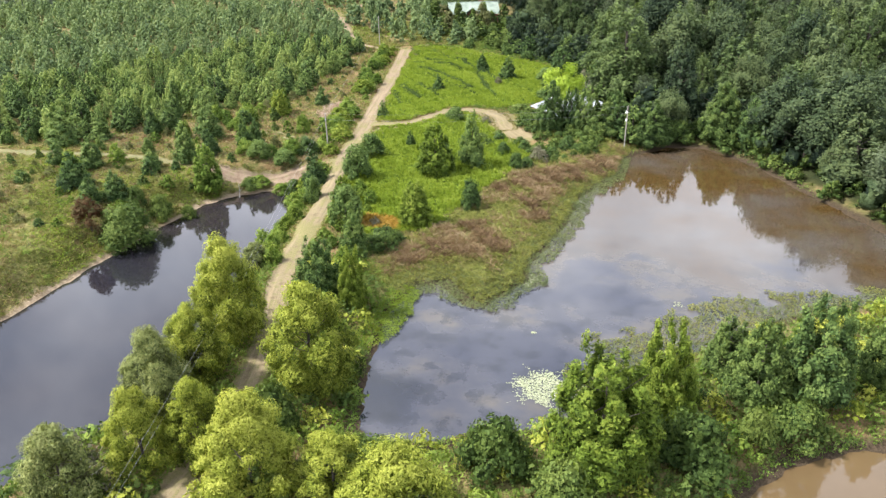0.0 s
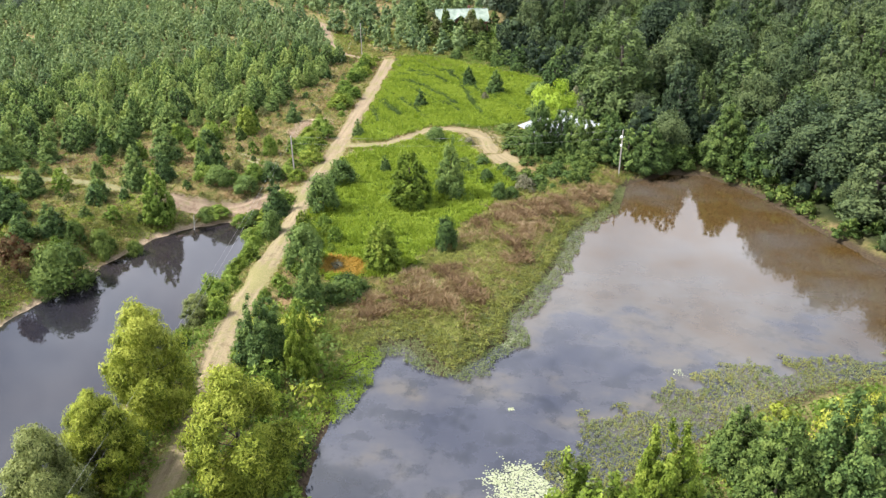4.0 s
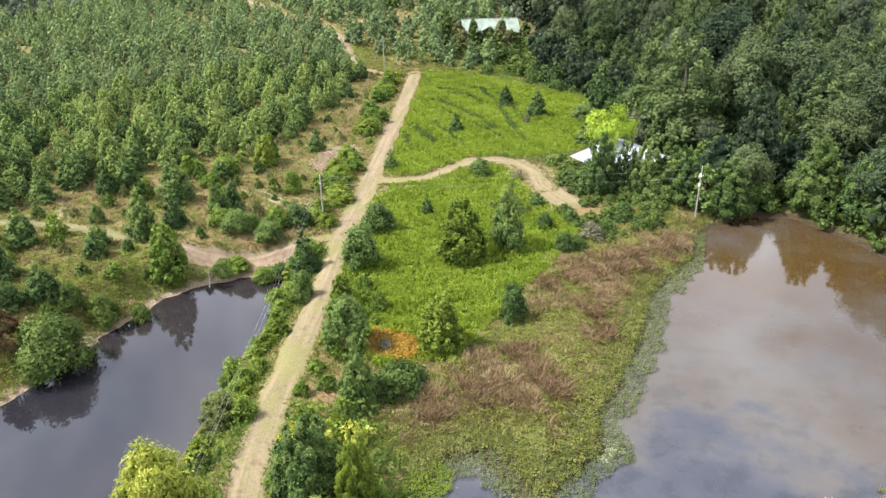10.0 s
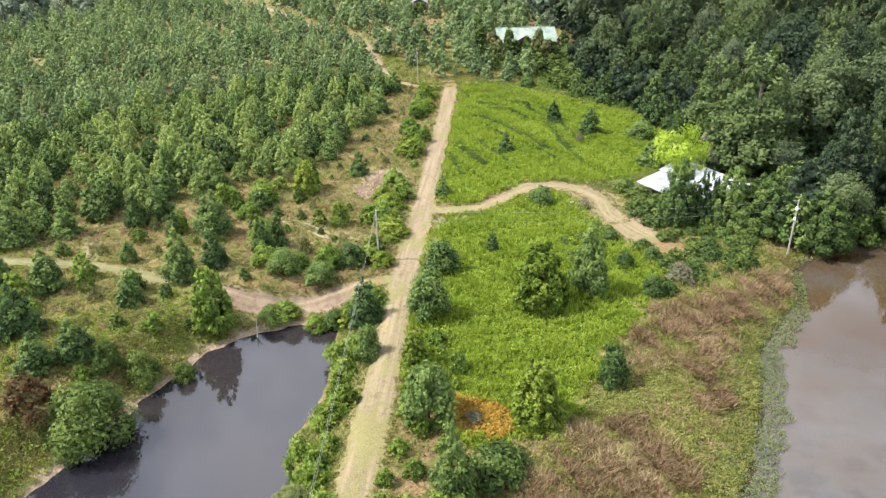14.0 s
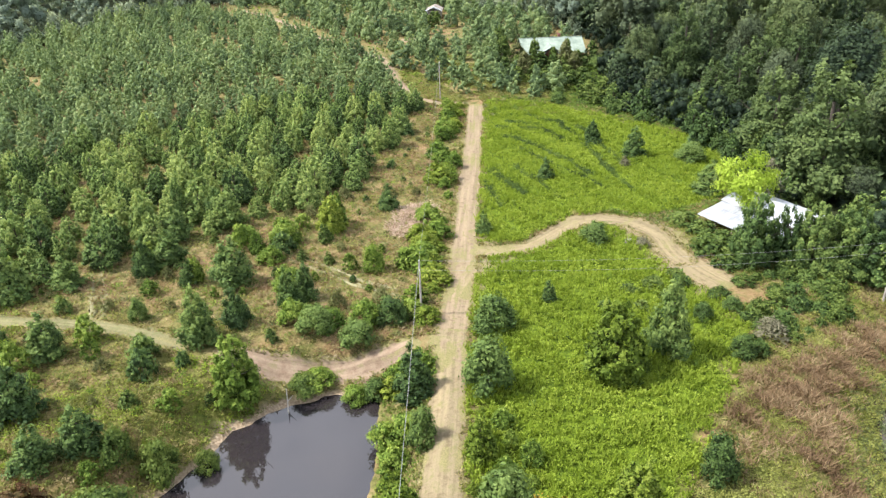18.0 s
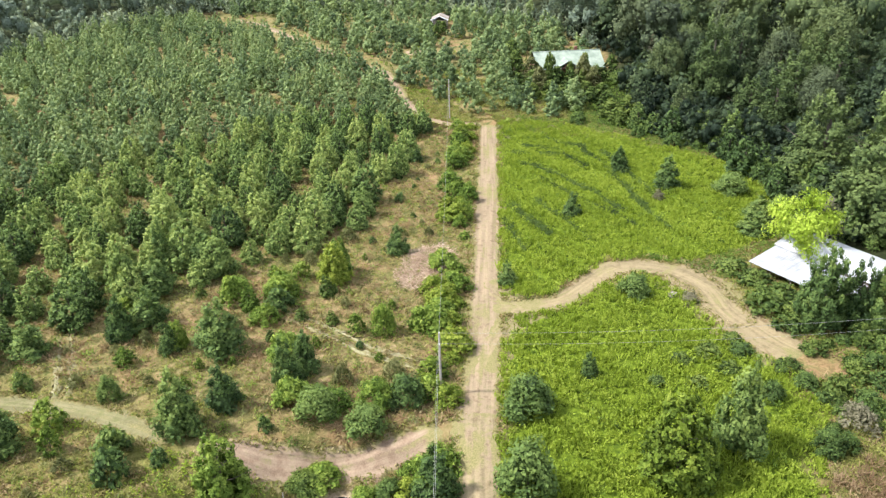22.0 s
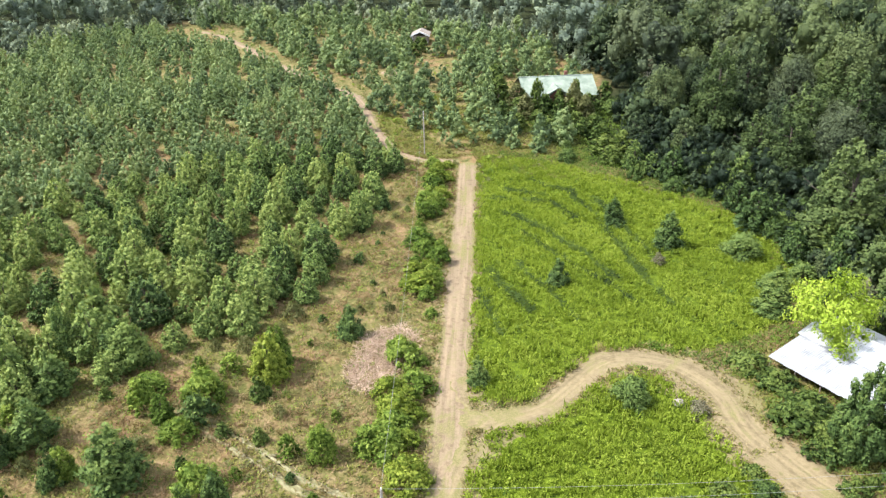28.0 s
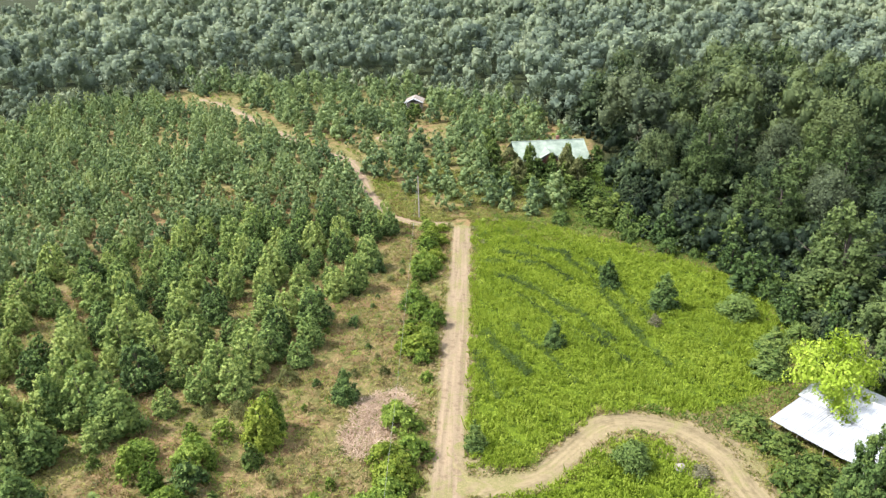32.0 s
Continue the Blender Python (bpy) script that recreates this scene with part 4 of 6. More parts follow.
def joined(name, pts, heights, halves, kinds, mat, label, category, leaves, leaf, rng, lift=0.03, tall=7.0, wide=3.0, shell=0.84, few=0.36):
    """Many plants of one sort as one mesh: template crowns turned, sized and set on the ground."""
    temps = []
    for s, k in enumerate(kinds):
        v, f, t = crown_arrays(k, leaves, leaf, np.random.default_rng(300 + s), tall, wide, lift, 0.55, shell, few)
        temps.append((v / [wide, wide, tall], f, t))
    zs = lie(pts[:, 0], pts[:, 1])
    V, T, FC, at = [], [], [], 0
    for i, (x, y) in enumerate(pts):
        v, f, t = temps[i % len(temps)]
        a = rng.uniform(0, 6.28)
        c, s = math.cos(a) * halves[i], math.sin(a) * halves[i]
        V.append(np.stack([v[:, 0] * c - v[:, 1] * s + x, v[:, 0] * s + v[:, 1] * c + y, v[:, 2] * heights[i] + zs[i]], -1))
        T.append(np.clip(t + rng.normal() * 0.19, 0, 1))
        FC.append(f + at)
        at += len(v)
    V = np.concatenate(V)
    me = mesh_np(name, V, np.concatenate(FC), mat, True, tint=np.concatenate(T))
    return tagged(new(name, me), label, category, kind="stuff")


PLANTATION = [(-84.5, 190.0), (-82.0, 160.0), (-86.5, 149.0), (-94.0, 138.0), (-101.0, 127.0), (-108.0, 119.0), (-119.0, 113.0), (-150.0, 108.0), (-260.0, 170.0), (-330.0, 260.0), (-280.0, 320.0), (-200.0, 290.0), (-150.0, 265.0), (-124.0, 250.0), (-106.0, 236.0), (-95.0, 219.5), (-86.0, 209.0)]


def off_tracks(x, y, d=3.0):
    m = np.ones(x.shape, bool)
    for p in (ROAD, SIDE, LEFTROAD, FARROAD):
        m &= seg_dist(x, y, p, False) > d + (0.7 if p is ROAD else 0.35 if p is SIDE else 0.0)
    return m


def grows_pine(x, y):
    return (signed(x, y, PLANTATION) < 2.0 * wave(x, y, 6.0)) & off_tracks(x, y) & (signed(x, y, FOREST_EDGE) > 1) & ((y < 262) | (seg_dist(x, y, FARROAD, False) > 4.5)) & (np.hypot(x + 178, y - 292) > 13) & (wave(x, y, 13.0, 8.0) > -0.8)


rng = np.random.default_rng(17)
pines = scatter((-330, -80, 105, 325), 3.9, grows_pine, rng, 45000)
near = np.argsort(np.hypot(pines[:, 0] + 60, pines[:, 1] - 130))
first, rest = pines[near[:200]], pines[near[200:]]
PLPINE = family("plantation_tree", "spire", M_PINE, 2600, 0.175, 7.0, 2.3, (101, 102, 103, 104, 105), "young planted tree with a conical light-tipped crown", "tree", "plantation trees", lift=0.02)
for k, (x, y) in enumerate(first):
    h = rng.uniform(4.0, 8.4)
    plant_at(PLPINE[k % 5], x, y, h, 0.65 + h * rng.uniform(0.27, 0.36), rng)
d = np.hypot(rest[:, 0] + 36, rest[:, 1] - 84)
for lo, hi, lv, lf in ((0, 150, 640, 0.27), (150, 400, 260, 0.40)):
    sel = rest[(d >= lo) & (d < hi)]
    hh = rng.uniform(4.2, 8.8, len(sel))
    joined("plantation_rest", sel, hh, 0.65 + hh * rng.uniform(0.27, 0.36, len(sel)), ["spire"] * 6, M_HAZEDPINE, "rows of young planted trees with light-tipped conical crowns", "trees", lv, lf, rng)

# young trees beyond the crossing and round the far clearings
HOUSE_AT = [(-71.0, 252.0), (-55.0, 259.0)]
HOUSE_FRONT = [(-68.0, 243.0), (-54.0, 245.0), (-49.5, 222.0)]
FAR_YOUNG = [(-72.0, 226.0), (-58.0, 224.0), (-56.0, 244.0), (-62.0, 270.0), (-82.0, 305.0), (-140.0, 325.0), (-215.0, 320.0), (-196.0, 304.0), (-170.0, 293.0), (-133.0, 265.0), (-120.0, 256.0), (-110.0, 252.0), (-100.0, 236.0), (-91.0, 222.0), (-80.0, 222.0)]
pts = scatter((-220, -55, 215, 330), 4.0, lambda x, y: (signed(x, y, FAR_YOUNG) < 0) & off_tracks(x, y, 2.6) & (wave(x, y, 11.0, 4.0) > -0.55) & (seg_dist(x, y, [(-113.0, 264.0), (-102.0, 268.5)], False) > 5) & (seg_dist(x, y, HOUSE_AT, False) > 8.0) & (seg_dist(x, y, HOUSE_FRONT, False) > 6.0) & (np.hypot(x + 178, y - 292) > 13) & (seg_dist(x, y, [(-112.3, 302.0), (-106.0, 281.0)], False) > 4.5), rng, 6000)
hh = rng.uniform(4.5, 9.0, len(pts))
joined("far_young_trees", pts, hh, hh * rng.uniform(0.33, 0.46, len(pts)), ["cone", "cone", "plume", "cone"], M_HAZEDPINE, "young conical trees scattered round far clearings", "trees", 260, 0.36, rng)


pts = scatter((-210, -58, 208, 315), 2.3, lambda x, y: (signed(x, y, FOREST_EDGE) > 0) & off_tracks(x, y, 1.6) & (wave(x, y, 6.0, 3.0) > -0.5) & (seg_dist(x, y, HOUSE_AT, False) > 7.0) & ((signed(x, y, FAR_YOUNG) < 6) | (seg_dist(x, y, FARROAD, False) < 14)), rng, 9000)
pick = rng.random(len(pts))
for sel, mat, label in ((pick < 0.5, M_OLIVE, "low olive brush in the far clearings"), (pick >= 0.5, M_BRIGHT, "low green brush in the far clearings")):
    hh = rng.uniform(0.4, 1.5, sel.sum())
    joined("far_brush", pts[sel], hh, rng.uniform(0.6, 1.3, sel.sum()), ["bush", "round"], mat, label, "undergrowth", 34, 0.26, rng, 0.0, 1.0, 1.0, 0.0)


def grows_wood(x, y):
    return (signed(x, y, FOREST_EDGE) < -1.0) & (y < 900) & (seg_dist(x, y, HOUSE_AT, False) > 8.5) & (seg_dist(x, y, HOUSE_FRONT, False) > 7.0) & (seg_dist(x, y, [(-18.0, 160.0), (-6.0, 166.0)], False) > 9.5) & (seg_dist(x, y, [(-112.3, 302.0), (-106.0, 281.0)], False) > 5.5)


wood = scatter((-60, 130, 112, 330), 8.6, lambda x, y: grows_wood(x, y) & (y < 330), rng, 9000)
d = np.hypot(wood[:, 0] + 20, wood[:, 1] - 130)
o = np.argsort(d)
BIGS = [(-12.0, 238.0, 17.0, 12.0), (-8.0, 252.0, 18.0, 12.0), (-16.0, 226.0, 15.0, 10.0), (-4.0, 240.0, 19.0, 12.0), (-4.0, 179.0, 25.0, 16.0), (9.0, 189.0, 21.0, 15.0), (-11.0, 197.0, 19.0, 13.0), (21.0, 175.0, 19.0, 14.0), (31.0, 160.0, 17.0, 13.0)]
WOODTREE = family("forest_tree", "round", M_FOREST, 6400, 0.26, 16.0, 5.2, (111, 112), "tall dark-green forest tree with a rounded crown", "tree", "forest trees", lift=0.03, limbs=9, shell=0.55)
WOODTREE += family("forest_tree", "spire", M_POPLAR, 7000, 0.27, 18.0, 5.0, (114, 115), "tall mid-green forest tree with a pointed crown", "tree", "forest trees", lift=0.02, limbs=9, shell=0.55)
WOODTREE += family("forest_tree", "round", M_OAK, 6400, 0.26, 16.0, 5.6, (116,), "broad grey-green forest tree with a domed crown", "tree", "forest trees", lift=0.03, limbs=9, shell=0.55)
WOODTREE += family("forest_tree", "spire", M_FOREST, 6600, 0.27, 16.0, 4.6, (117,), "tall dark forest tree with a pointed crown", "tree", "forest trees", lift=0.02, limbs=9, shell=0.55)
for k, (x, y) in enumerate(wood[o[:110]]):
    edge = float(signed(np.array([x]), np.array([y]), FOREST_EDGE)[0])
    if y > 162 and x < 2 and edge > -16:
        h = rng.uniform(4.0, 7.5) if edge > -7 else rng.uniform(6, 12)
    else:
        h = rng.uniform(8, 14) if edge > -8 else rng.uniform(11, 25)
    plant_at(WOODTREE[int(rng.integers(6))], x, y, h, h * (rng.uniform(0.28, 0.36) if h > 13 else rng.uniform(0.34, 0.44)), rng)
set_out([WOODTREE[2], WOODTREE[3]], BIGS)
set_out([WOODTREE[0], WOODTREE[5], WOODTREE[4]], DARKBANK)
rest = wood[o[110:]]
kind_of = rng.random(len(rest))
for lo, hi, shape, mat, label in ((0.0, 0.4, "round", M_FOREST, "dense dark-green broadleaf forest"), (0.4, 0.75, "spire", M_POPLAR, "pointed mid-green trees of the broadleaf forest"), (0.75, 1.0, "round", M_OAK, "domed grey-green trees of the broadleaf forest")):
    sel = rest[(kind_of >= lo) & (kind_of < hi)]
    hh = rng.uniform(11, 25, len(sel))
    joined("forest_beyond", sel, hh, hh * rng.uniform(0.28, 0.37, len(sel)), [shape] * 3, mat, label, "forest", 1000, 0.40, rng, 0.04, 17.0, 5.6, 0.62, 0.5)
far = scatter((-430, 300, 100, 680), 9.8, lambda x, y: grows_wood(x, y) & ((y >= 330) | (x > 130) | (x < -60)), rng, 26000)
d = np.hypot(far[:, 0] + 36, far[:, 1] - 84)
for lo, hi, lv, lf in ((0, 400, 110, 0.66), (400, 1200, 30, 1.2)):
    sel = far[(d >= lo) & (d < hi)]
    hh = rng.uniform(10, 22, len(sel))
    joined("forest_hillside", sel, hh, hh * rng.uniform(0.32, 0.42, len(sel)), ["round", "plume", "round", "round"], M_HAZEDFOREST, "far wooded hillside of broadleaf trees", "forest", lv, lf, rng, 0.06, 16.0, 6.0, 0.9, 0.25)
skirt = scatter((-330, -60, 150, 345), 3.6, lambda x, y: (np.abs(signed(x, y, FOREST_EDGE) + 5.0) < 7.0) & off_tracks(x, y, 3.0) & (seg_dist(x, y, HOUSE_AT, False) > 8.5), rng, 12000)
hh = rng.uniform(3.5, 9.0, len(skirt))
joined("forest_skirt", skirt, hh, hh * rng.uniform(0.36, 0.5, len(skirt)), ["egg", "spire", "bush"], M_HAZEDFOREST, "leafy lower trees along the far forest edge", "undergrowth", 70, 0.62, rng, 0.0, 6.0, 2.6)
under = scatter((-75, 70, 112, 300), 3.3, lambda x, y: (np.abs(signed(x, y, FOREST_EDGE) + 17.0) < 17.0) & grows_wood(x, y) & (np.hypot(x + 12, y - 163) > 9.5), rng, 16000)
hh = rng.uniform(3.0, 8.5, len(under))
joined("forest_understorey", under, hh, hh * rng.uniform(0.45, 0.7, len(under)), ["bush", "plume", "bush"], M_FOREST, "dark leafy understorey inside the forest edge", "undergrowth", 130, 0.38, rng, 0.0, 4.5, 2.6)
shore = scatter((4, 62, 104, 160), 2.6, lambda x, y: (np.abs(signed(x, y, POND_R) - 3.4) < 2.2) & (y > 158 - 0.9 * (x + 2)) & (x > 4) & (y > 106), rng, 3000)
hh = rng.uniform(1.4, 3.6, len(shore))
joined("shore_undergrowth", shore, hh, hh * rng.uniform(0.6, 0.9, len(shore)), ["bush", "plume", "bush"], M_LEAF, "leafy undergrowth crowding the far pond bank", "undergrowth", 200, 0.26, rng, 0.0, 3.0, 2.0)


# ---- hedges, scrub and undergrowth ----
ALL_LISTED = np.array([r[:2] for rows in (ROUGH_BUSHES, BANK_SAPLINGS, YOUNG_A, YOUNG_B, SHRUBS, LIGHTS, BANK_TREES, DARKBANK, SHEDTREES, WILLOWS, SALLOWS, BRIGHTS, LOWS, GREYS) for r in rows])


def dry_land(x, y, d=1.2):
    return (signed(x, y, POND_R) > d) & (signed(x, y, POND_L) > d) & (signed(x, y, POND_S) > d)


def clear_of_listed(x, y, d=2.2):
    return np.min(np.hypot(x[:, None] - ALL_LISTED[:, 0], y[:, None] - ALL_LISTED[:, 1]), axis=1) > d


HEDGE_A = family("hedge_bush", "bush", M_BRIGHT, 900, 0.17, 3.0, 1.9, (121, 122), "leafy green bush in the strip beside the dirt track", "shrub", "bushes beside the track", lift=0.0, limbs=5) + family("hedge_bush", "bush", M_FRESH, 900, 0.17, 3.0, 1.9, (123,), "fresh yellow-green bush in the strip beside the dirt track", "shrub", "bushes beside the track", lift=0.0, limbs=5)
HEDGE_B = family("hedge_sapling", "plume", M_FRESH, 760, 0.21, 4.0, 1.5, (124, 125), "bright green sapling in the strip beside the dirt track", "shrub", "saplings beside the track", lift=0.0, limbs=5)
line = resample(ROAD, 1.0)


def left_of_road(x, y, lo, hi):
    d = seg_dist(x, y, ROAD, False)
    cx = np.interp(y, line[:, 1], line[:, 0])
    return (x < cx) & (d > lo) & (d < hi)


pts = scatter((-85, -40, 76, 216), 2.0, lambda x, y: left_of_road(x, y, 3.2, 6.8) & dry_land(x, y, 0.8) & off_tracks(x, y, 2.3) & clear_of_listed(x, y, 1.6) & (np.abs(y - 119) > 3.5) & (wave(x, y, 6.0) > np.where(y < 112, 0.08, -0.40)), rng, 4000)
for k, (x, y) in enumerate(pts):
    h = rng.uniform(1.4, 3.7) if y > 118 else rng.uniform(1.8, 4.4)
    plant_at(HEDGE_B[k % 2] if k % 6 == 1 else HEDGE_A[k % 3], x, y, h, h * rng.uniform(0.58, 0.85), rng)
pts = scatter((-46, -24, 62, 108), 2.6, lambda x, y: (seg_dist(x, y, ROAD, False) > 2.6) & (seg_dist(x, y, ROAD, False) < 8.5) & (x > np.interp(y, line[:, 1], line[:, 0])) & dry_land(x, y, 1.0) & clear_of_listed(x, y, 2.0) & (np.hypot(x + 32, y - 95) > 4.5), rng, 900)
for k, (x, y) in enumerate(pts):
    h = rng.uniform(1.0, 2.8)
    plant_at(HEDGE_A[k % 3], x, y, h, h * rng.uniform(0.5, 0.7), rng)

set_out(HEDGE_A, [(-47.3, 86.8, 5.2, 3.8), (-45.2, 85.6, 3.6, 3.8), (-43.8, 83.2, 3.2, 3.4), (-45.4, 88.8, 3.0, 3.0), (-41.6, 79.8, 3.2, 3.2), (-48.6, 98.2, 2.8, 3.2), (-47.4, 95.6, 2.4, 2.8), (-49.8, 101.6, 3.2, 3.4), (-49.2, 105.2, 3.4, 3.0), (-47.8, 92.2, 2.2, 2.6)])
set_out(SALLOW, [(-43.6, 79.0, 4.8, 4.4)])
SCRUB = family("scrub_bush", "bush", M_YOUNG, 520, 0.20, 2.6, 1.6, (131, 132), "small dark-green bush scattered in the rough grass", "shrub", "scattered scrub", lift=0.0, limbs=4) + family("scrub_sapling", "cone", M_LEAF, 560, 0.21, 3.6, 1.4, (134, 135), "small leafy conical sapling scattered in the rough grass", "tree", "scattered saplings", lift=0.0, limbs=4) + family("olive_bush", "bush", M_OLIVE, 520, 0.18, 2.4, 1.8, (136, 137), "airy olive-grey bush scattered in the rough grass", "shrub", "scattered olive bushes", lift=0.0, limbs=6, shell=0.4) + family("bright_bush", "plume", M_BRIGHT, 560, 0.20, 3.2, 1.7, (138, 139), "bright yellow-green leafy bush in the rough grass", "shrub", "scattered bright bushes", lift=0.0, limbs=5)
ROUGH = [(-60.0, 114.0), (-60.0, 146.0), (-67.0, 158.0), (-70.0, 200.0), (-79.0, 208.0), (-84.0, 190.0), (-81.0, 158.0), (-97.0, 136.0), (-105.0, 124.0), (-128.0, 112.0), (-128.0, 80.0), (-96.0, 74.0), (-78.0, 80.0), (-72.0, 106.0)]
pts = scatter((-128, -58, 74, 210), 3.3, lambda x, y: (signed(x, y, ROUGH) < 0) & dry_land(x, y, 2.0) & off_tracks(x, y, 2.6) & clear_of_listed(x, y, 3.0) & (wave(x, y, 9.0, 5.0) > -0.55) & (np.hypot(x + 67, y - 151) > 8), rng, 1700)
for k, (x, y) in enumerate(pts):
    h = rng.uniform(1.0, 1.8 + 3.2 * rng.random()) * (0.7 if y > 150 else 1.0)
    plant_at(SCRUB[(k * 3 + int(x)) % 8], x, y, h, h * rng.uniform(0.42, 0.68), rng)

EDGE = family("edge_bush", "bush", M_BLUE, 900, 0.22, 3.6, 2.4, (141, 142), "dense bush at the forest edge of the field", "shrub", "forest edge bushes", lift=0.0, limbs=5) + family("edge_tree", "spire", M_YOUNG, 1200, 0.27, 7.0, 2.6, (143, 144), "small leafy tree at the forest edge of the field", "tree", "forest edge trees", lift=0.0)
pts = scatter((-75, 6, 140, 262), 3.3, lambda x, y: (np.abs(signed(x, y, FOREST_EDGE) + 2.2) < 5.4) & off_tracks(x, y, 3.5) & dry_land(x, y, 1.0) & clear_of_listed(x, y, 2.5) & ~((x > -25) & (x < -3) & (y > 150) & (y < 174)) & (seg_dist(x, y, HOUSE_AT, False) > 8.0) & (seg_dist(x, y, HOUSE_FRONT, False) > 6.0), rng, 3000)
for k, (x, y) in enumerate(pts):
    h = rng.uniform(2.2, 4.5) if k % 4 < 2 else rng.uniform(5, 8.5)
    plant_at(EDGE[k % 4], x, y, h, h * rng.uniform(0.38, 0.55) if k % 4 > 1 else h * rng.uniform(0.5, 0.75), rng)
YARD = family("yard_bush", "bush", M_LEAF, 560, 0.22, 2.6, 2.0, (151, 152), "leafy bush in the overgrown yard of the shed", "shrub", "yard bushes", lift=0.0, limbs=5)
set_out(YARD, [(-22.5, 158.6, 2.4, 4.6), (-25.3, 161.5, 2.4, 5.0), (-19.6, 155.0, 2.6, 4.8), (-21.4, 151.8, 2.8, 5.4), (-19.0, 147.8, 2.4, 4.2), (-19.8, 153.6, 2.4, 4.6), (-18.2, 150.6, 2.6, 4.0), (-14.8, 150.8, 3.4, 3.6), (-11.6, 147.8, 2.6, 3.4), (-6.0, 145.2, 2.2, 3.6), (-17.0, 143.4, 1.8, 3.0), (-13.0, 141.0, 1.6, 2.8), (-20.0, 139.0, 1.8, 3.2), (-9.5, 139.0, 1.5, 2.4), (-16.2, 134.2, 2.0, 3.2), (-12.2, 133.5, 1.6, 2.6)])

pts = scatter((-27, -6, 126, 148), 2.1, lambda x, y: (signed(x, y, FIELD_S) > 1.2) & (seg_dist(x, y, YARDLINE, False) > 3.6) & off_tracks(x, y, 3.0) & clear_of_listed(x, y, 2.0) & (signed(x, y, BROWN) > -3.0), rng, 1200)
for k, (x, y) in enumerate(pts):
    h = rng.uniform(1.1, 2.6)
    plant_at((YARD + EDGE[:2])[k % 4], x, y, h, h * rng.uniform(0.55, 0.85), rng)

set_out(YARD + EDGE[:1], [(-31.2, 137.4, 1.5, 2.6), (-28.3, 139.8, 1.8, 3.0), (-24.8, 141.1, 2.0, 2.8), (-29.2, 133.2, 1.6, 2.6), (-25.7, 143.2, 1.6, 2.4), (-33.4, 132.6, 1.2, 2.0), (-26.0, 137.0, 1.7, 2.8)])
DAM = [(-48.0, 20.0), (-42.0, 45.0), (-40.0, 58.0), (-46.0, 80.0), (-30.0, 84.0), (-21.0, 76.0), (-19.0, 58.0), (-14.0, 48.5), (-2.0, 55.0), (4.0, 59.0), (18.0, 76.0), (38.0, 92.0), (60.0, 95.0), (60.0, 76.0), (33.0, 67.0), (20.0, 57.0), (14.0, 40.0), (10.0, 20.0)]
pts = scatter((-50, 62, 20, 96), 1.6, lambda x, y: (signed(x, y, DAM) < 0) & dry_land(x, y, 0.4) & (seg_dist(x, y, ROAD, False) > 2.4) & (wave(x, y, 5.0, 3.0) > -0.7), rng, 6000)
pick = rng.random(len(pts))
for sel, mat, label in ((pick < 0.45, M_LEAF, "dense green undergrowth on the pond dam"), (pick >= 0.72, M_WILLOW, "yellow-green willow scrub on the pond dam"), ((pick >= 0.45) & (pick < 0.72), M_BRIGHT, "bright leafy undergrowth on the pond dam")):
    hh = rng.uniform(0.8, 3.0, sel.sum())
    joined("dam_undergrowth", pts[sel], hh, hh * rng.uniform(0.6, 1.0, sel.sum()), ["bush"] * 5, mat, label, "undergrowth", 130, 0.26, rng, 0.0, 2.0, 1.6, 0.0)


# ---- weeds, grass and reeds ----
def sprays(name, pts, rng, mat, leaves, size, height, label, category, lean=0.5, up=0.55, slim=0.4, z=None):
    """Small plants: a few leaves each, standing at the given points; heights per plant."""
    n = len(pts)
    base_z = lie(pts[:, 0], pts[:, 1]) if z is None else np.maximum(lie(pts[:, 0], pts[:, 1]), z)
    hh = np.broadcast_to(height, n)
    k = leaves
    o = np.repeat(np.stack([pts[:, 0], pts[:, 1], base_z], -1), k, 0)
    hr = np.repeat(hh, k)
    off = rng.normal(size=(n * k, 3)) * [lean, lean, 0] * hr[:, None] * 0.7
    off[:, 2] = rng.uniform(0.25, 1.0, n * k) * hr
    nrm = rng.normal(size=(n * k, 3)) * 0.75
    nrm[:, 2] = np.abs(nrm[:, 2]) * 0.5 + up
    nrm /= np.linalg.norm(nrm, axis=1, keepdims=True)
    v, f = kites(o + off, nrm, size * rng.uniform(0.6, 1.4, n * k), rng, slim, off / (hr[:, None] + 1e-6) + [0.25, -0.1, 0.35])
    tone = np.repeat(np.clip(0.5 + 0.20 * wave(pts[:, 0], pts[:, 1], 6.0) + 0.14 * wave(pts[:, 0], pts[:, 1], 1.3, 5.0) + rng.normal(size=n) * 0.11, 0, 1), k)
    me = mesh_np(name, v, f, mat, tint=np.repeat(tone, 4))
    return tagged(new(name, me), label, category, kind="stuff")


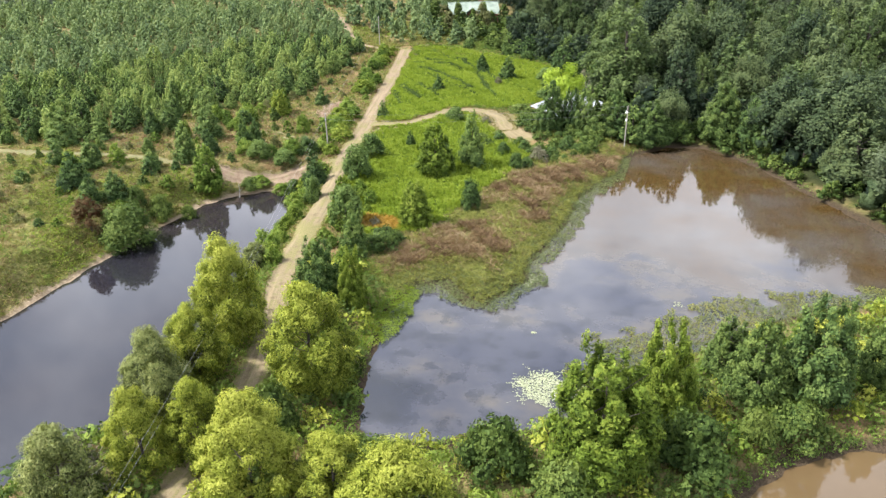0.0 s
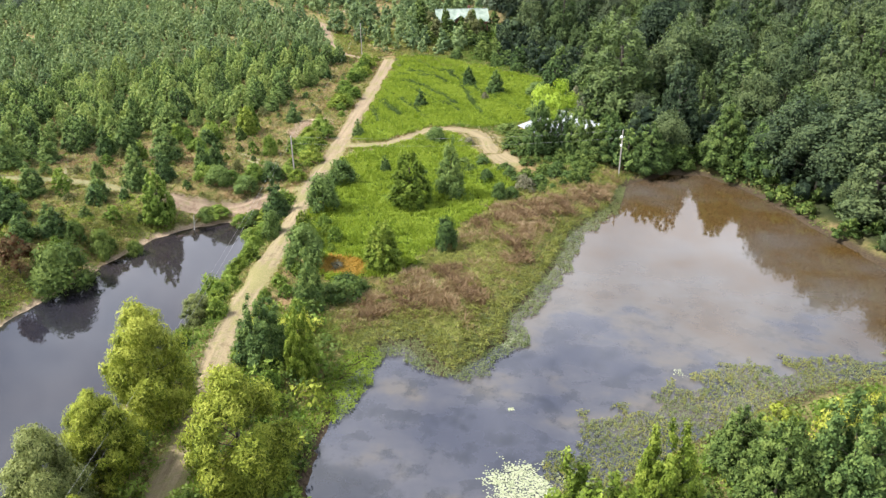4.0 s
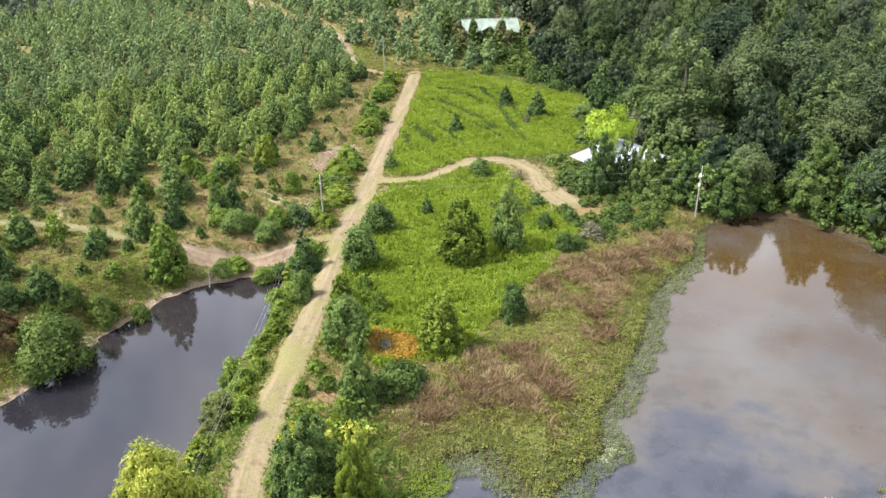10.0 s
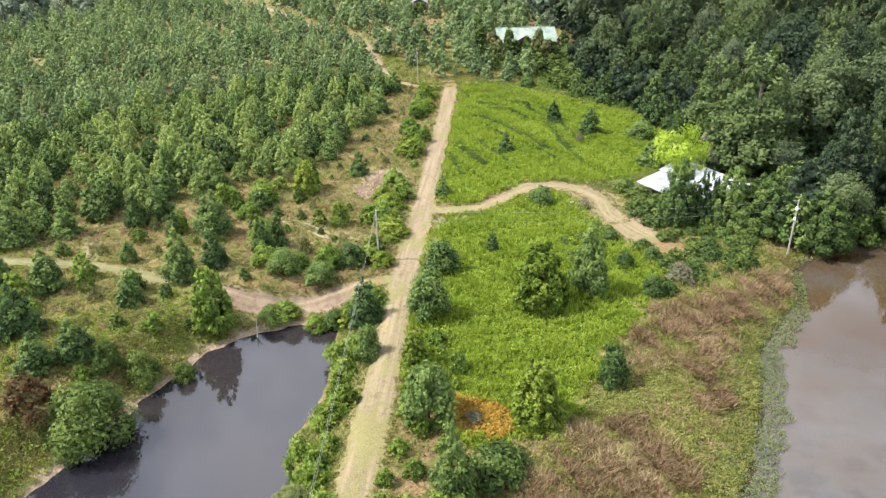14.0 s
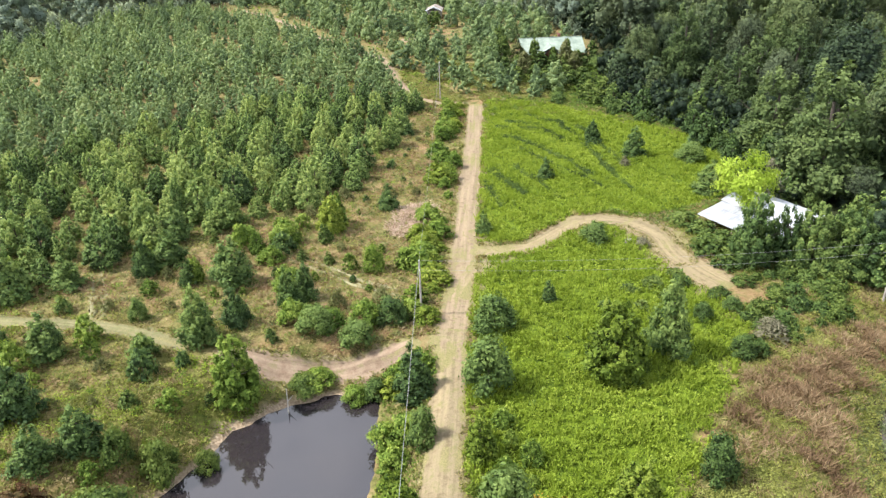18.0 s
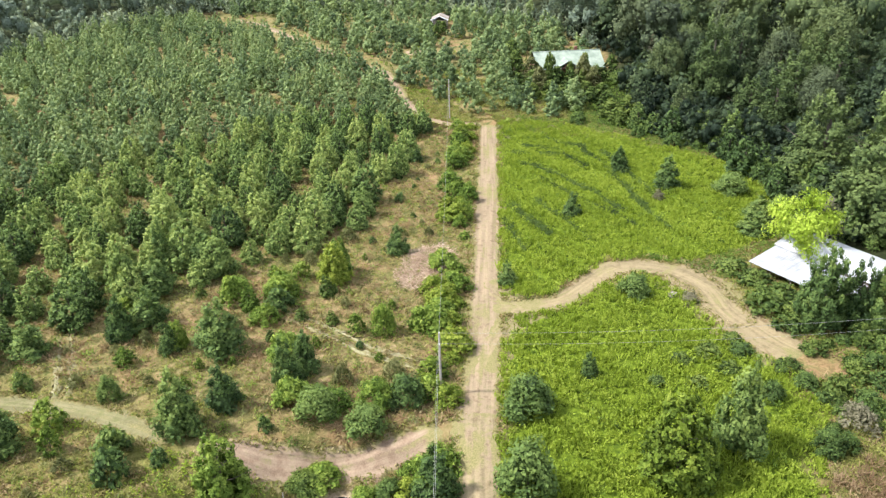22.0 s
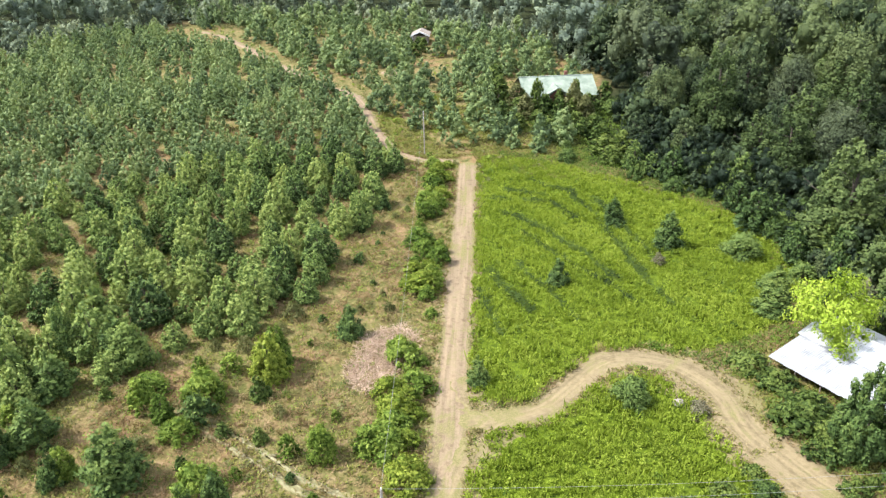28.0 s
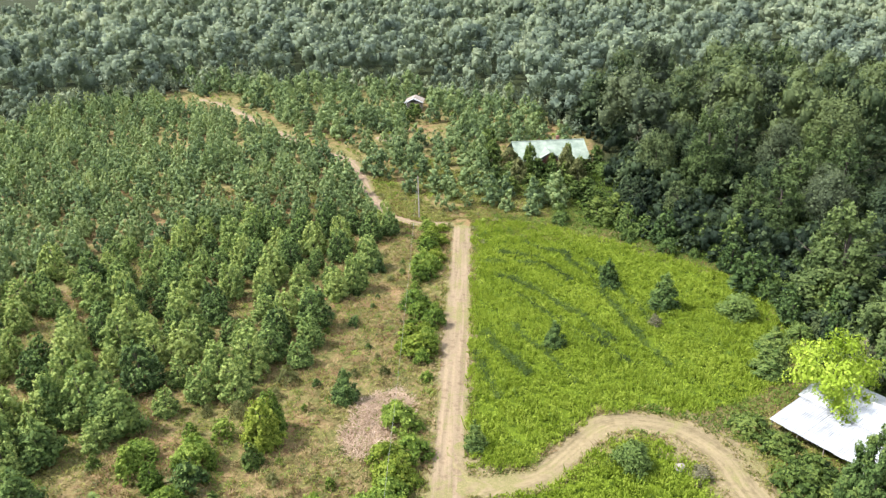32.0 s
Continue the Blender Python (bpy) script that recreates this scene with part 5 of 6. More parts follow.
def spears(name, pts, rng, mat, blades, height, width, label, category, splay=0.45, z=None):
    """Grass-like tufts: narrow upright blades, each a quad."""
    n, k = len(pts), blades
    base_z = lie(pts[:, 0], pts[:, 1]) if z is None else np.full(n, z)
    hh = np.repeat(np.broadcast_to(height, n), k) * rng.uniform(0.6, 1.2, n * k)
    foot = np.repeat(np.stack([pts[:, 0], pts[:, 1], base_z - 0.03], -1), k, 0)
    foot[:, :2] += rng.normal(size=(n * k, 2)) * 0.16
    a = rng.uniform(0, 6.28, n * k)
    tip = foot + np.stack([np.cos(a) * splay * hh, np.sin(a) * splay * hh, hh], -1)
    b = rng.uniform(0, 6.28, n * k)
    w = np.stack([np.cos(b), np.sin(b), np.zeros(n * k)], -1) * width
    mid = foot * 0.45 + tip * 0.55 + [0, 0, 0.05]
    verts = np.stack([foot, mid + w, tip, mid - w], 1).reshape(-1, 3)
    tone = np.repeat(np.clip(0.5 + 0.25 * wave(pts[:, 0], pts[:, 1], 3.0, 1.5) + rng.normal(size=n) * 0.18, 0, 1), k)
    me = mesh_np(name, verts, np.arange(4 * n * k).reshape(-1, 4), mat, tint=np.repeat(tone, 4))
    return tagged(new(name, me), label, category, kind="stuff")


def sown(box, per_m2, keep, rng):
    n = int((box[1] - box[0]) * (box[3] - box[2]) * per_m2)
    x, y = rng.uniform(box[0], box[1], n), rng.uniform(box[2], box[3], n)
    ok = keep(x, y)
    return np.stack([x[ok], y[ok]], -1)


def in_field(x, y):
    return ((signed(x, y, FIELD_N) < 0.9 + 0.7 * wave(x, y, 1.9)) | (signed(x, y, FIELD_S) < 0.9 + 0.7 * wave(x, y, 1.9))) & off_tracks(x, y, 1.15 + 0.4 * wave(x, y, 1.4, 7.0)) & (seg_dist(x, y, YARDLINE, False) > 3.2 + 0.5 * wave(x, y, 1.4, 2.0))


ORANGE_AT = (-32.3, 95.6)


def off_furrows(x, y):
    m = np.ones(x.shape, bool)
    for k, line_pts in enumerate(FURROWS):
        m &= seg_dist(x + 0.7 * wave(x, y, 3.0), y + 0.7 * wave(x, y, 2.0, 2.0), line_pts, False) > 0.4 + 0.4 * wave(x, y, 4.0, 1.0)
    return m


pts = sown((-76, -14, 90, 223), 13.0, lambda x, y: in_field(x, y) & off_furrows(x, y) & (rng.random(len(x)) < 0.62 + 0.55 * wave(x, y, 1.5, 4.0)) & (np.hypot((x - ORANGE_AT[0]) / 1.35, y - ORANGE_AT[1]) > 2.6), rng)
spears("field_stems", pts[::3], rng, M_WEED, 4, 0.85 + 0.4 * wave(pts[::3, 0], pts[::3, 1], 2.2, 2.0), 0.075, "upright bright green weed stems in the field", "weeds", 0.4)
sprays("field_weeds", pts, rng, M_WEED, 7, 0.155, 0.70 + 0.34 * wave(pts[:, 0], pts[:, 1], 2.2, 2.0), "knee-high bright green weeds filling the field", "weeds", lean=0.25, up=0.25, slim=0.34)
tall = scatter((-76, -14, 92, 222), 1.25, lambda x, y: in_field(x, y) & (wave(x, y, 3.2, 4.0) + 0.7 * wave(x, y, 1.4, 1.0) > 0.45) & (np.hypot((x - ORANGE_AT[0]) / 1.35, y - ORANGE_AT[1]) > 3.2), rng, 9000)
pick = rng.random(len(tall)) + 0.3 * wave(tall[:, 0], tall[:, 1], 12.0, 1.0)
for sel, mat, label in ((pick < 0.62, M_WEED, "taller bright green weed clumps in the field"), (pick >= 0.62, M_BRIGHT, "taller mid-green weed clumps in the field")):
    hh = rng.uniform(0.7, 1.3, sel.sum())
    joined("field_clumps", tall[sel], hh, rng.uniform(0.4, 0.8, sel.sum()), ["bush", "round", "bush"], mat, label, "weeds", 46, 0.14, rng, 0.0, 1.0, 0.7, 0.0)
# dark weed rows stand in for the shadow lines along the furrows
for line_pts in FURROWS:
    near_line = sown((-70, -30, 160, 215), 16.0, lambda x, y: (seg_dist(x + 0.7 * wave(x, y, 3.0), y + 0.7 * wave(x, y, 2.0, 2.0), line_pts, False) < 0.42 + 0.35 * wave(x, y, 3.0, 1.0)), rng)
    sprays("furrow_weeds", near_line, rng, M_LEAF, 6, 0.17, 0.8, "dark green weeds standing in for a furrow's shadow in the field", "weeds")
pts = sown((-38, -26, 90, 101), 26.0, lambda x, y: np.hypot((x - ORANGE_AT[0]) / 1.35, y - ORANGE_AT[1]) < 3.0 + 0.5 * wave(x, y, 0.9), rng)
sprays("orange_vines", pts, rng, M_ORANGE, 6, 0.15, 0.55, "patch of orange parasitic vine over the weeds", "weeds")


def open_ground(x, y):
    return dry_land(x, y, 0.3) & off_tracks(x, y, 1.15) & ~in_field(x, y) & (seg_dist(x, y, YARDLINE, False) > 2.5) & (signed(x, y, BROWN) > 0) & (signed(x, y, FOREST_EDGE) > 0)


pts = sown((-130, 8, 56, 226), 8.5, lambda x, y: open_ground(x, y) & (rng.random(len(x)) < 0.58 + 0.5 * wave(x, y, 2.3, 1.0)), rng)
split = rng.random(len(pts)) + 0.30 * wave(pts[:, 0], pts[:, 1], 6.0, 6.0)
dry = pts[split > 0.50]
russet = (wave(dry[:, 0], dry[:, 1], 8.0, 5.0) + 0.4 * rng.normal(size=len(dry)) > 0.1) & (dry[:, 1] > 116)
spears("dry_grass", dry[~russet], rng, M_DRY, 4, 0.42, 0.05, "tawny dry grass over the rough ground", "grass", 1.5)
spears("russet_grass", dry[russet], rng, M_RUSSET, 6, 0.5, 0.045, "russet dead grass over the rough ground", "grass", 1.3)
sprays("rough_weeds", pts[split <= 0.34], rng, M_SEDGE, 5, 0.16, 0.36, "olive-green weeds over the rough ground", "weeds")
m = (split > 0.34) & (split <= 0.50)
sprays("green_weeds", pts[m], rng, M_BRIGHT, 5, 0.16, 0.5, "leafy green weeds over the rough ground", "weeds")
brush = scatter((-128, -56, 58, 215), 1.5, lambda x, y: open_ground(x, y) & off_tracks(x, y, 1.9) & (wave(x, y, 5.5, 2.0) + 0.5 * wave(x, y, 2.1, 4.0) > -0.4) & (np.hypot(x + 66.4, y - 152) > 7), rng, 9000)
pick = rng.random(len(brush)) + 0.35 * wave(brush[:, 0], brush[:, 1], 9.0, 2.0) + np.where(brush[:, 1] < 114, 0.15, -0.08)
for sel, mat, label in ((pick < 0.4, M_OLIVE, "low olive brush over the rough ground"), ((pick >= 0.4) & (pick < 0.72), M_BRUSH, "low tawny brush over the rough ground"), (pick >= 0.72, M_BRIGHT, "low green brush over the rough ground")):
    hh = rng.uniform(0.35, 1.15, sel.sum())
    joined("rough_brush", brush[sel], hh, rng.uniform(0.5, 1.1, sel.sum()), ["bush", "round", "bush"], mat, label, "undergrowth", 70, 0.13, rng, 0.0, 0.9, 0.9, 0.0)
pts = sown((-112, -56, 56, 118), 4.5, lambda x, y: open_ground(x, y) & (wave(x, y, 6.0, 2.5) > -0.25) & (y < 110 + 0.2 * (x + 60)), rng)
sprays("bank_weeds", pts, rng, M_SEDGE, 6, 0.16, 0.45, "fresh green weeds on the dark pond's bank", "weeds")
pts = sown((-50, 62, 20, 96), 6.0, lambda x, y: (signed(x, y, DAM) < 1.0) & dry_land(x, y, 0.2) & (seg_dist(x, y, ROAD, False) > 1.5), rng)
sprays("dam_weeds", pts, rng, M_BRIGHT, 5, 0.19, 0.6, "rank green weeds covering the pond dam", "weeds")
pts = sown((-32, -3, 126, 160), 9.0, lambda x, y: (seg_dist(x, y, YARDLINE, False) > 3.4 + 0.5 * wave(x, y, 1.3, 2.0)) & off_tracks(x, y, 1.8) & ~in_field(x, y) & (signed(x, y, BROWN) > -2.0) & (wave(x, y, 3.0, 2.0) > -0.7), rng)
pick = rng.random(len(pts)) + 0.4 * wave(pts[:, 0], pts[:, 1], 3.5, 5.0)
sprays("yard_weeds", pts[pick > 0.45], rng, M_BRIGHT, 6, 0.15, 0.55, "rank green weeds round the shed yard", "weeds")
sprays("yard_weeds", pts[pick <= 0.45], rng, M_SEDGE, 6, 0.14, 0.4, "olive weeds round the shed yard", "weeds")
pts = sown((-56, -34, 74, 117), 9.0, lambda x, y: left_of_road(x, y, 2.2, 14.0) & dry_land(x, y, 0.15), rng)
pick = rng.random(len(pts))
sprays("strip_weeds", pts[pick > 0.4], rng, M_BRIGHT, 6, 0.15, 0.5, "rank green weeds between the dam track and the dark pond", "weeds")
sprays("strip_weeds", pts[pick <= 0.4], rng, M_LIMESEDGE, 6, 0.14, 0.4, "yellow-green grass between the dam track and the dark pond", "grass")
pts = sown((-112, -56, 56, 112), 3.0, lambda x, y: open_ground(x, y) & (wave(x, y, 5.0, 0.5) > 0.0), rng)
sprays("lush_weeds", pts, rng, M_WEED, 5, 0.16, 0.4, "fresh light-green weeds above the dark pond", "weeds")
pts = sown((-72, 0, 150, 252), 7.0, lambda x, y: ((np.minimum(seg_dist(x, y, FIELD_N), seg_dist(x, y, FOREST_EDGE)) < 4.0) | (seg_dist(x, y, HOUSE_FRONT, False) < 8.0)) & ~in_field(x, y) & off_tracks(x, y, 1.6) & (x > -70) & ((signed(x, y, FOREST_EDGE) > -5) | (seg_dist(x, y, HOUSE_FRONT, False) < 8.0)) & ~((x > -26) & (y < 158)), rng)
sprays("edge_weeds", pts, rng, M_BRIGHT, 6, 0.18, 0.6, "leafy green weeds between the field and the woods", "weeds")
pts = sown((-100, -52, 214, 252), 7.0, lambda x, y: (signed(x, y, FOREST_EDGE) > -2) & off_tracks(x, y, 1.3) & (seg_dist(x, y, HOUSE_AT, False) > 6.5) & (wave(x, y, 5.0, 2.0) > -0.5) & (signed(x, y, PLANTATION) > 0), rng)
sprays("crossing_grass", pts, rng, M_LIMESEDGE, 6, 0.17, 0.45, "yellow-green rough grass beyond the crossing", "grass")
verge = sown((-110, -16, 34, 222), 18.0, lambda x, y: ~off_tracks(x, y, 2.1) & off_tracks(x, y, 1.15 + 0.3 * wave(x, y, 1.2, 3.0)) & dry_land(x, y, 0.3), rng)
split = rng.random(len(verge))
spears("verge_grass", verge[split > 0.5], rng, M_DRY, 4, 0.20, 0.06, "trampled tawny grass along the tracks", "grass", 1.4)
sprays("verge_weeds", verge[split <= 0.3], rng, M_SEDGE, 4, 0.13, 0.22, "low olive weeds along the tracks", "weeds")
pts = sown((-72, -61, 143, 162), 8.0, lambda x, y: np.hypot((x + 66.4) / 0.48, y - 152.0) < 7.0 + wave(x, y, 1.2), rng)
spears("straw_patch", pts, rng, M_STRAW, 9, 0.5, 0.035, "flattened patch of pale straw beside the track", "grass", 2.2)


def in_brown(x, y):
    return (signed(x, y, BROWN) < 0.4 * wave(x, y, 1.7)) & (signed(x, y, POND_R) > 0.2)


pts = sown((-30, 4, 76, 150), 15.0, in_brown, rng)
px, py = pts[:, 0], pts[:, 1]
reedy = np.minimum(signed(px, py, REEDS_A), signed(px, py, REEDS_B)) + 1.3 * wave(px, py, 2.2, 3.0) + 0.6 * wave(px, py, 0.9, 1.0)
stand = (reedy + 0.9 * rng.normal(size=len(pts)) < 0.0) & (rng.random(len(pts)) < 0.62 + 0.5 * wave(px, py, 1.7, 6.0))
spears("brown_reeds", pts[stand], rng, M_REED, 11, 0.75 + 0.40 * wave(px[stand], py[stand], 1.1, 3.0), 0.032, "russet-brown dead reeds beside the pond", "reeds", 0.85)
green = reedy >= -1.2
lime = green & (wave(px, py, 4.5, 9.0) + 0.4 * wave(px, py, 1.5, 2.0) > 0.1) & (signed(px, py, POND_R) > 2.0)
sprays("shore_sedge", pts[green & ~lime], rng, M_SEDGE, 8, 0.10, 0.42 + 0.2 * wave(px[green & ~lime], py[green & ~lime], 1.6, 4.0), "olive sedge between the reeds and the water", "sedge")
sprays("lime_sedge", pts[lime], rng, M_LIMESEDGE, 8, 0.10, 0.42, "yellow-green sedge between the reeds and the water", "sedge")
mounds = scatter((-30, 4, 76, 150), 0.95, in_brown, rng, 9000)
away = np.minimum(signed(mounds[:, 0], mounds[:, 1], REEDS_A), signed(mounds[:, 0], mounds[:, 1], REEDS_B)) + 1.3 * wave(mounds[:, 0], mounds[:, 1], 2.2, 3.0)
pick = wave(mounds[:, 0], mounds[:, 1], 4.5, 9.0) + 0.5 * rng.normal(size=len(mounds))
for sel, mat, label in (((away > 0) & (pick > 0.1), M_LIMESEDGE, "yellow-green sedge tussocks by the pond"), ((pick <= 0.1) & ((away > 0) | (wave(mounds[:, 0], mounds[:, 1], 2.0, 4.0) > 0.2)), M_SEDGE, "olive sedge tussocks by the pond"), ((away <= 0) & (pick > 0.2), M_BRUSH, "tawny tussocks among the reeds")):
    hh = rng.uniform(0.45, 0.95, sel.sum())
    joined("sedge_tussocks", mounds[sel], hh, rng.uniform(0.45, 0.8, sel.sum()), ["bush", "round"], mat, label, "sedge", 60, 0.12, rng, 0.0, 0.8, 0.7, 0.0)
sparse = green & (wave(px, py, 1.9, 9.0) > 0.25) & (signed(px, py, POND_R) > 3.0)
spears("mixed_reeds", pts[sparse], rng, M_REED, 5, 0.5, 0.03, "russet tufts among the shore sedge", "reeds", 1.0)


def shore_mat(x, y):
    s = signed(x, y, POND_R)
    return (s < 3.4) & (s > -2.5 + 0.9 * wave(x, y, 1.6, 2.0)) & (x < 3) & (y > 78) & (y < 141) & (x < 1.5)


pts = sown((-24, 3, 78, 141), 20.0, shore_mat, rng)
sprays("shore_waterweed", pts, rng, M_MAT, 6, 0.095, 0.28, "pale green water plants crowding the pond's edge", "water plants", z=0.06)
pts = sown((-25, -17, 62, 82), 24.0, lambda x, y: (np.hypot((x + 21.3) / 2.6, (y - 73.0) / 7.6) < 1 + 0.12 * wave(x, y, 1.1)) & (signed(x, y, POND_R) < 3.5), rng)
sprays("bright_waterweed", pts, rng, M_WEED, 7, 0.10, 0.36, "bright green water plants spreading from the bank", "water plants", z=0.08)
SOUTH_MAT = [(1.5, 66.0), (3.7, 75.8), (9.9, 81.6), (15.9, 88.1), (20.7, 91.6), (27.9, 94.9), (37.1, 98.9), (58.0, 106.0), (55.0, 92.0), (38.0, 84.0), (26.0, 77.0), (16.0, 69.0), (7.0, 60.0)]
pts = sown((0, 58, 58, 101), 24.0, lambda x, y: (signed(x, y, SOUTH_MAT) < 0.8 * wave(x, y, 1.6)) & (signed(x, y, POND_R) < 1.5) & (wave(x, y, 2.4, 7.0) > 0.05 - 0.32 * np.clip(-signed(x, y, SOUTH_MAT), 0, 6)), rng)
split = rng.random(len(pts)) + 0.4 * wave(pts[:, 0], pts[:, 1], 3.0, 3.0)
sprays("floating_weed", pts[split > 0.55], rng, M_SEDGE, 5, 0.095, 0.24, "olive water plants in the shallows by the dam", "water plants", z=0.05)
sprays("floating_weed", pts[split <= 0.55], rng, M_MAT, 5, 0.09, 0.20, "pale green water plants in the shallows by the dam", "water plants", z=0.05)
for name, cx, cy, a, b2, dens in (("algae_scum", 0.2, 64.6, 3.6, 3.4, 110), ("algae_scum", -7.3, 87.4, 2.3, 1.9, 110), ("algae_scum", -3.2, 74.9, 0.35, 0.4, 90), ("algae_scum", 13.2, 86.6, 0.9, 1.0, 30)):
    pts = sown((cx - a - 1, cx + a + 1, cy - b2 - 1, cy + b2 + 1), dens, lambda x, y: np.hypot((x - cx) / a, (y - cy) / b2) < 0.62 + 0.35 * wave(x, y, 0.75, 2.0) + 0.45 * rng.random(len(x)) ** 2, rng)
    n = len(pts)
    flat = np.stack([pts[:, 0], pts[:, 1], np.full(n, 0.02)], -1)
    nrm = rng.normal(size=(n, 3)) * 0.12 + [0, 0, 1]
    v, f = kites(flat, nrm / np.linalg.norm(nrm, axis=1, keepdims=True), rng.uniform(0.04, 0.13, n), rng, 0.8)
    v[:, 2] = np.maximum(v[:, 2], 0.012)
    tagged(new(name, mesh_np(name, v, f, M_ALGAE)), "pale patch of floating algae scum on the pond", "algae", kind="stuff")
pts = sown((-20, 60, 128, 158), 3.0, lambda x, y: (np.abs(signed(x, y, POND_R) - 1.3) < 1.2), rng)
sprays("bank_fringe", pts, rng, M_LEAF, 5, 0.16, 0.4, "low leafy fringe on the muddy far bank", "weeds")


# ---- buildings ----
def box_bm(size, at=(0, 0, 0), bevel=0.0):
    bm = bmesh.new()
    bmesh.ops.create_cube(bm, size=1.0)
    bmesh.ops.scale(bm, vec=size, verts=bm.verts[:])
    bmesh.ops.translate(bm, vec=at, verts=bm.verts[:])
    if bevel:
        bmesh.ops.bevel(bm, geom=bm.edges[:], offset=bevel, segments=1, affect='EDGES')
    return bm


def sheet_bm(u0, u1, v0, v1, z0, z1, ribs=4, thick=0.03):
    """A corrugated roofing sheet from (u0..u1) across, v0 at height z0 to v1 at height z1."""
    bm = bmesh.new()
    cols = ribs * 4 + 1
    rows = []
    for side in (0, 1):
        for v, z in ((v0, z0), (v1, z1)):
            row = []
            for c in range(cols):
                u = u0 + (u1 - u0) * c / (cols - 1)
                row.append(bm.verts.new((u, v, z + 0.025 * math.cos(6.2832 * c / 4) - side * thick)))
            rows.append(row)
    for c in range(cols - 1):
        bm.faces.new((rows[0][c], rows[0][c + 1], rows[1][c + 1], rows[1][c]))
        bm.faces.new((rows[2][c + 1], rows[2][c], rows[3][c], rows[3][c + 1]))
        bm.faces.new((rows[0][c + 1], rows[0][c], rows[2][c], rows[2][c + 1]))
        bm.faces.new((rows[1][c], rows[1][c + 1], rows[3][c + 1], rows[3][c]))
    bm.faces.new((rows[0][0], rows[1][0], rows[3][0], rows[2][0]))
    bm.faces.new((rows[1][-1], rows[0][-1], rows[2][-1], rows[3][-1]))
    return bm


def roof_sheets(parent, u0, u1, v0, v1, z0, z1, mat, rng, name="roof_sheet"):
    n = max(1, round((u1 - u0) / 0.95))
    for k in range(n):
        a, b = u0 + (u1 - u0) * k / n, u0 + (u1 - u0) * (k + 1) / n + 0.05
        dz = 0.012 * (k % 2) + rng.uniform(-0.012, 0.012)
        part(name, sheet_bm(a, b, v0 - rng.uniform(0, 0.12), v1, z0 + dz, z1 + dz), mat, parent)


def boards(parent, u0, u1, v, z0, z1, mat, along='x', rng=rng):
    n = max(1, round(abs(u1 - u0) / 0.3))
    for k in range(n):
        c = u0 + (u1 - u0) * (k + 0.5) / n
        hgt = z1 - z0 - rng.uniform(0, 0.08)
        size = (abs(u1 - u0) / n - 0.012, 0.03, hgt) if along == 'x' else (0.03, abs(u1 - u0) / n - 0.012, hgt)
        at = (c, v, z0 + hgt / 2) if along == 'x' else (v, c, z0 + hgt / 2)
        part("board", box_bm(size, at), mat, parent)


shed = tagged(new("shed"), "old shed with a bright tin roof half hidden by trees", "shed")
shed_z = float(lie(np.array([-16.0]), np.array([160.0]))[0])
shed.matrix_basis = Matrix.Translation((-23.1, 162.3, shed_z)) @ Matrix.Rotation(math.atan2(-0.65, 0.76), 4, 'Z')
roof_sheets(shed, -0.2, 9.4, 0.0, 5.6, 1.35, 2.25, M_GREYTIN, rng)
roof_sheets(shed, -0.5, 13.5, 5.45, 9.2, 2.35, 3.35, M_TIN, rng)
for k in range(15):
    a = -0.5 + 14.0 * k / 15
    part("roof_sheet", sheet_bm(a, a + 0.98, 13.2, 9.15, 2.3, 3.37), M_TIN, shed)
roof_sheets(shed, 9.6, 13.2, 0.8, 5.5, 1.0, 1.9, M_GREYTIN, rng)
part("ridge_cap", box_bm((14.1, 0.35, 0.05), (6.5, 9.18, 3.42), 0.01), M_TIN, shed)
for u in (0.0, 3.1, 6.2, 9.2):
    part("post", box_bm((0.12, 0.12, 1.8), (u, 0.25, 0.42), 0.01), M_BOARD, shed)
part("eave_beam", box_bm((9.5, 0.09, 0.14), (4.6, 0.25, 1.25), 0.01), M_BOARD, shed)
boards(shed, -0.3, 13.2, 5.7, -0.4, 2.2, M_BOARD)
boards(shed, -0.3, 13.2, 12.9, -0.4, 2.2, M_BOARD)
boards(shed, 5.7, 12.9, -0.3, -0.4, 2.3, M_BOARD, 'y')
boards(shed, 5.7, 12.9, 13.2, -0.4, 2.3, M_BOARD, 'y')
boards(shed, 0.9, 5.5, 13.1, -0.4, 1.2, M_WHITE, 'y')
boards(shed, 9.7, 11.4, 0.95, -0.5, 0.9, M_WHITE)
boards(shed, 12.2, 13.0, 0.95, -0.5, 0.9, M_WHITE)
# near-black panel paints in the shade of the open doorway
part("doorway", box_bm((0.8, 0.04, 1.4), (11.8, 1.0, 0.2)), M_DARK, shed, "near-black panel painting the shade of an open doorway")

house = tagged(new("house"), "low house with a pale green tin roof among overgrown trees", "house")
hz = float(lie(np.array([-64.0]), np.array([255.0]))[0])
house.matrix_basis = Matrix.Translation((-64.2, 255.0, hz)) @ Matrix.Rotation(radians(23), 4, 'Z')
for s in (-1, 1):
    for k in range(18):
        a = -8.6 + 17.2 * k / 18
        part("roof_sheet", sheet_bm(a, a + 0.98, s * 6.4, 0.0, 2.8, 5.9), M_GREENTIN, house)
part("ridge_cap", box_bm((17.3, 0.4, 0.06), (0, 0, 5.94), 0.01), M_GREENTIN, house)
for s in (-1, 1):
    part("wall", box_bm((16.0, 0.2, 3.0), (0, s * 5.6, 1.4)), M_BRICKRED, house)
    part("end_wall", box_bm((0.2, 11.0, 3.0), (s * 7.9, 0, 1.4)), M_BRICKRED, house)
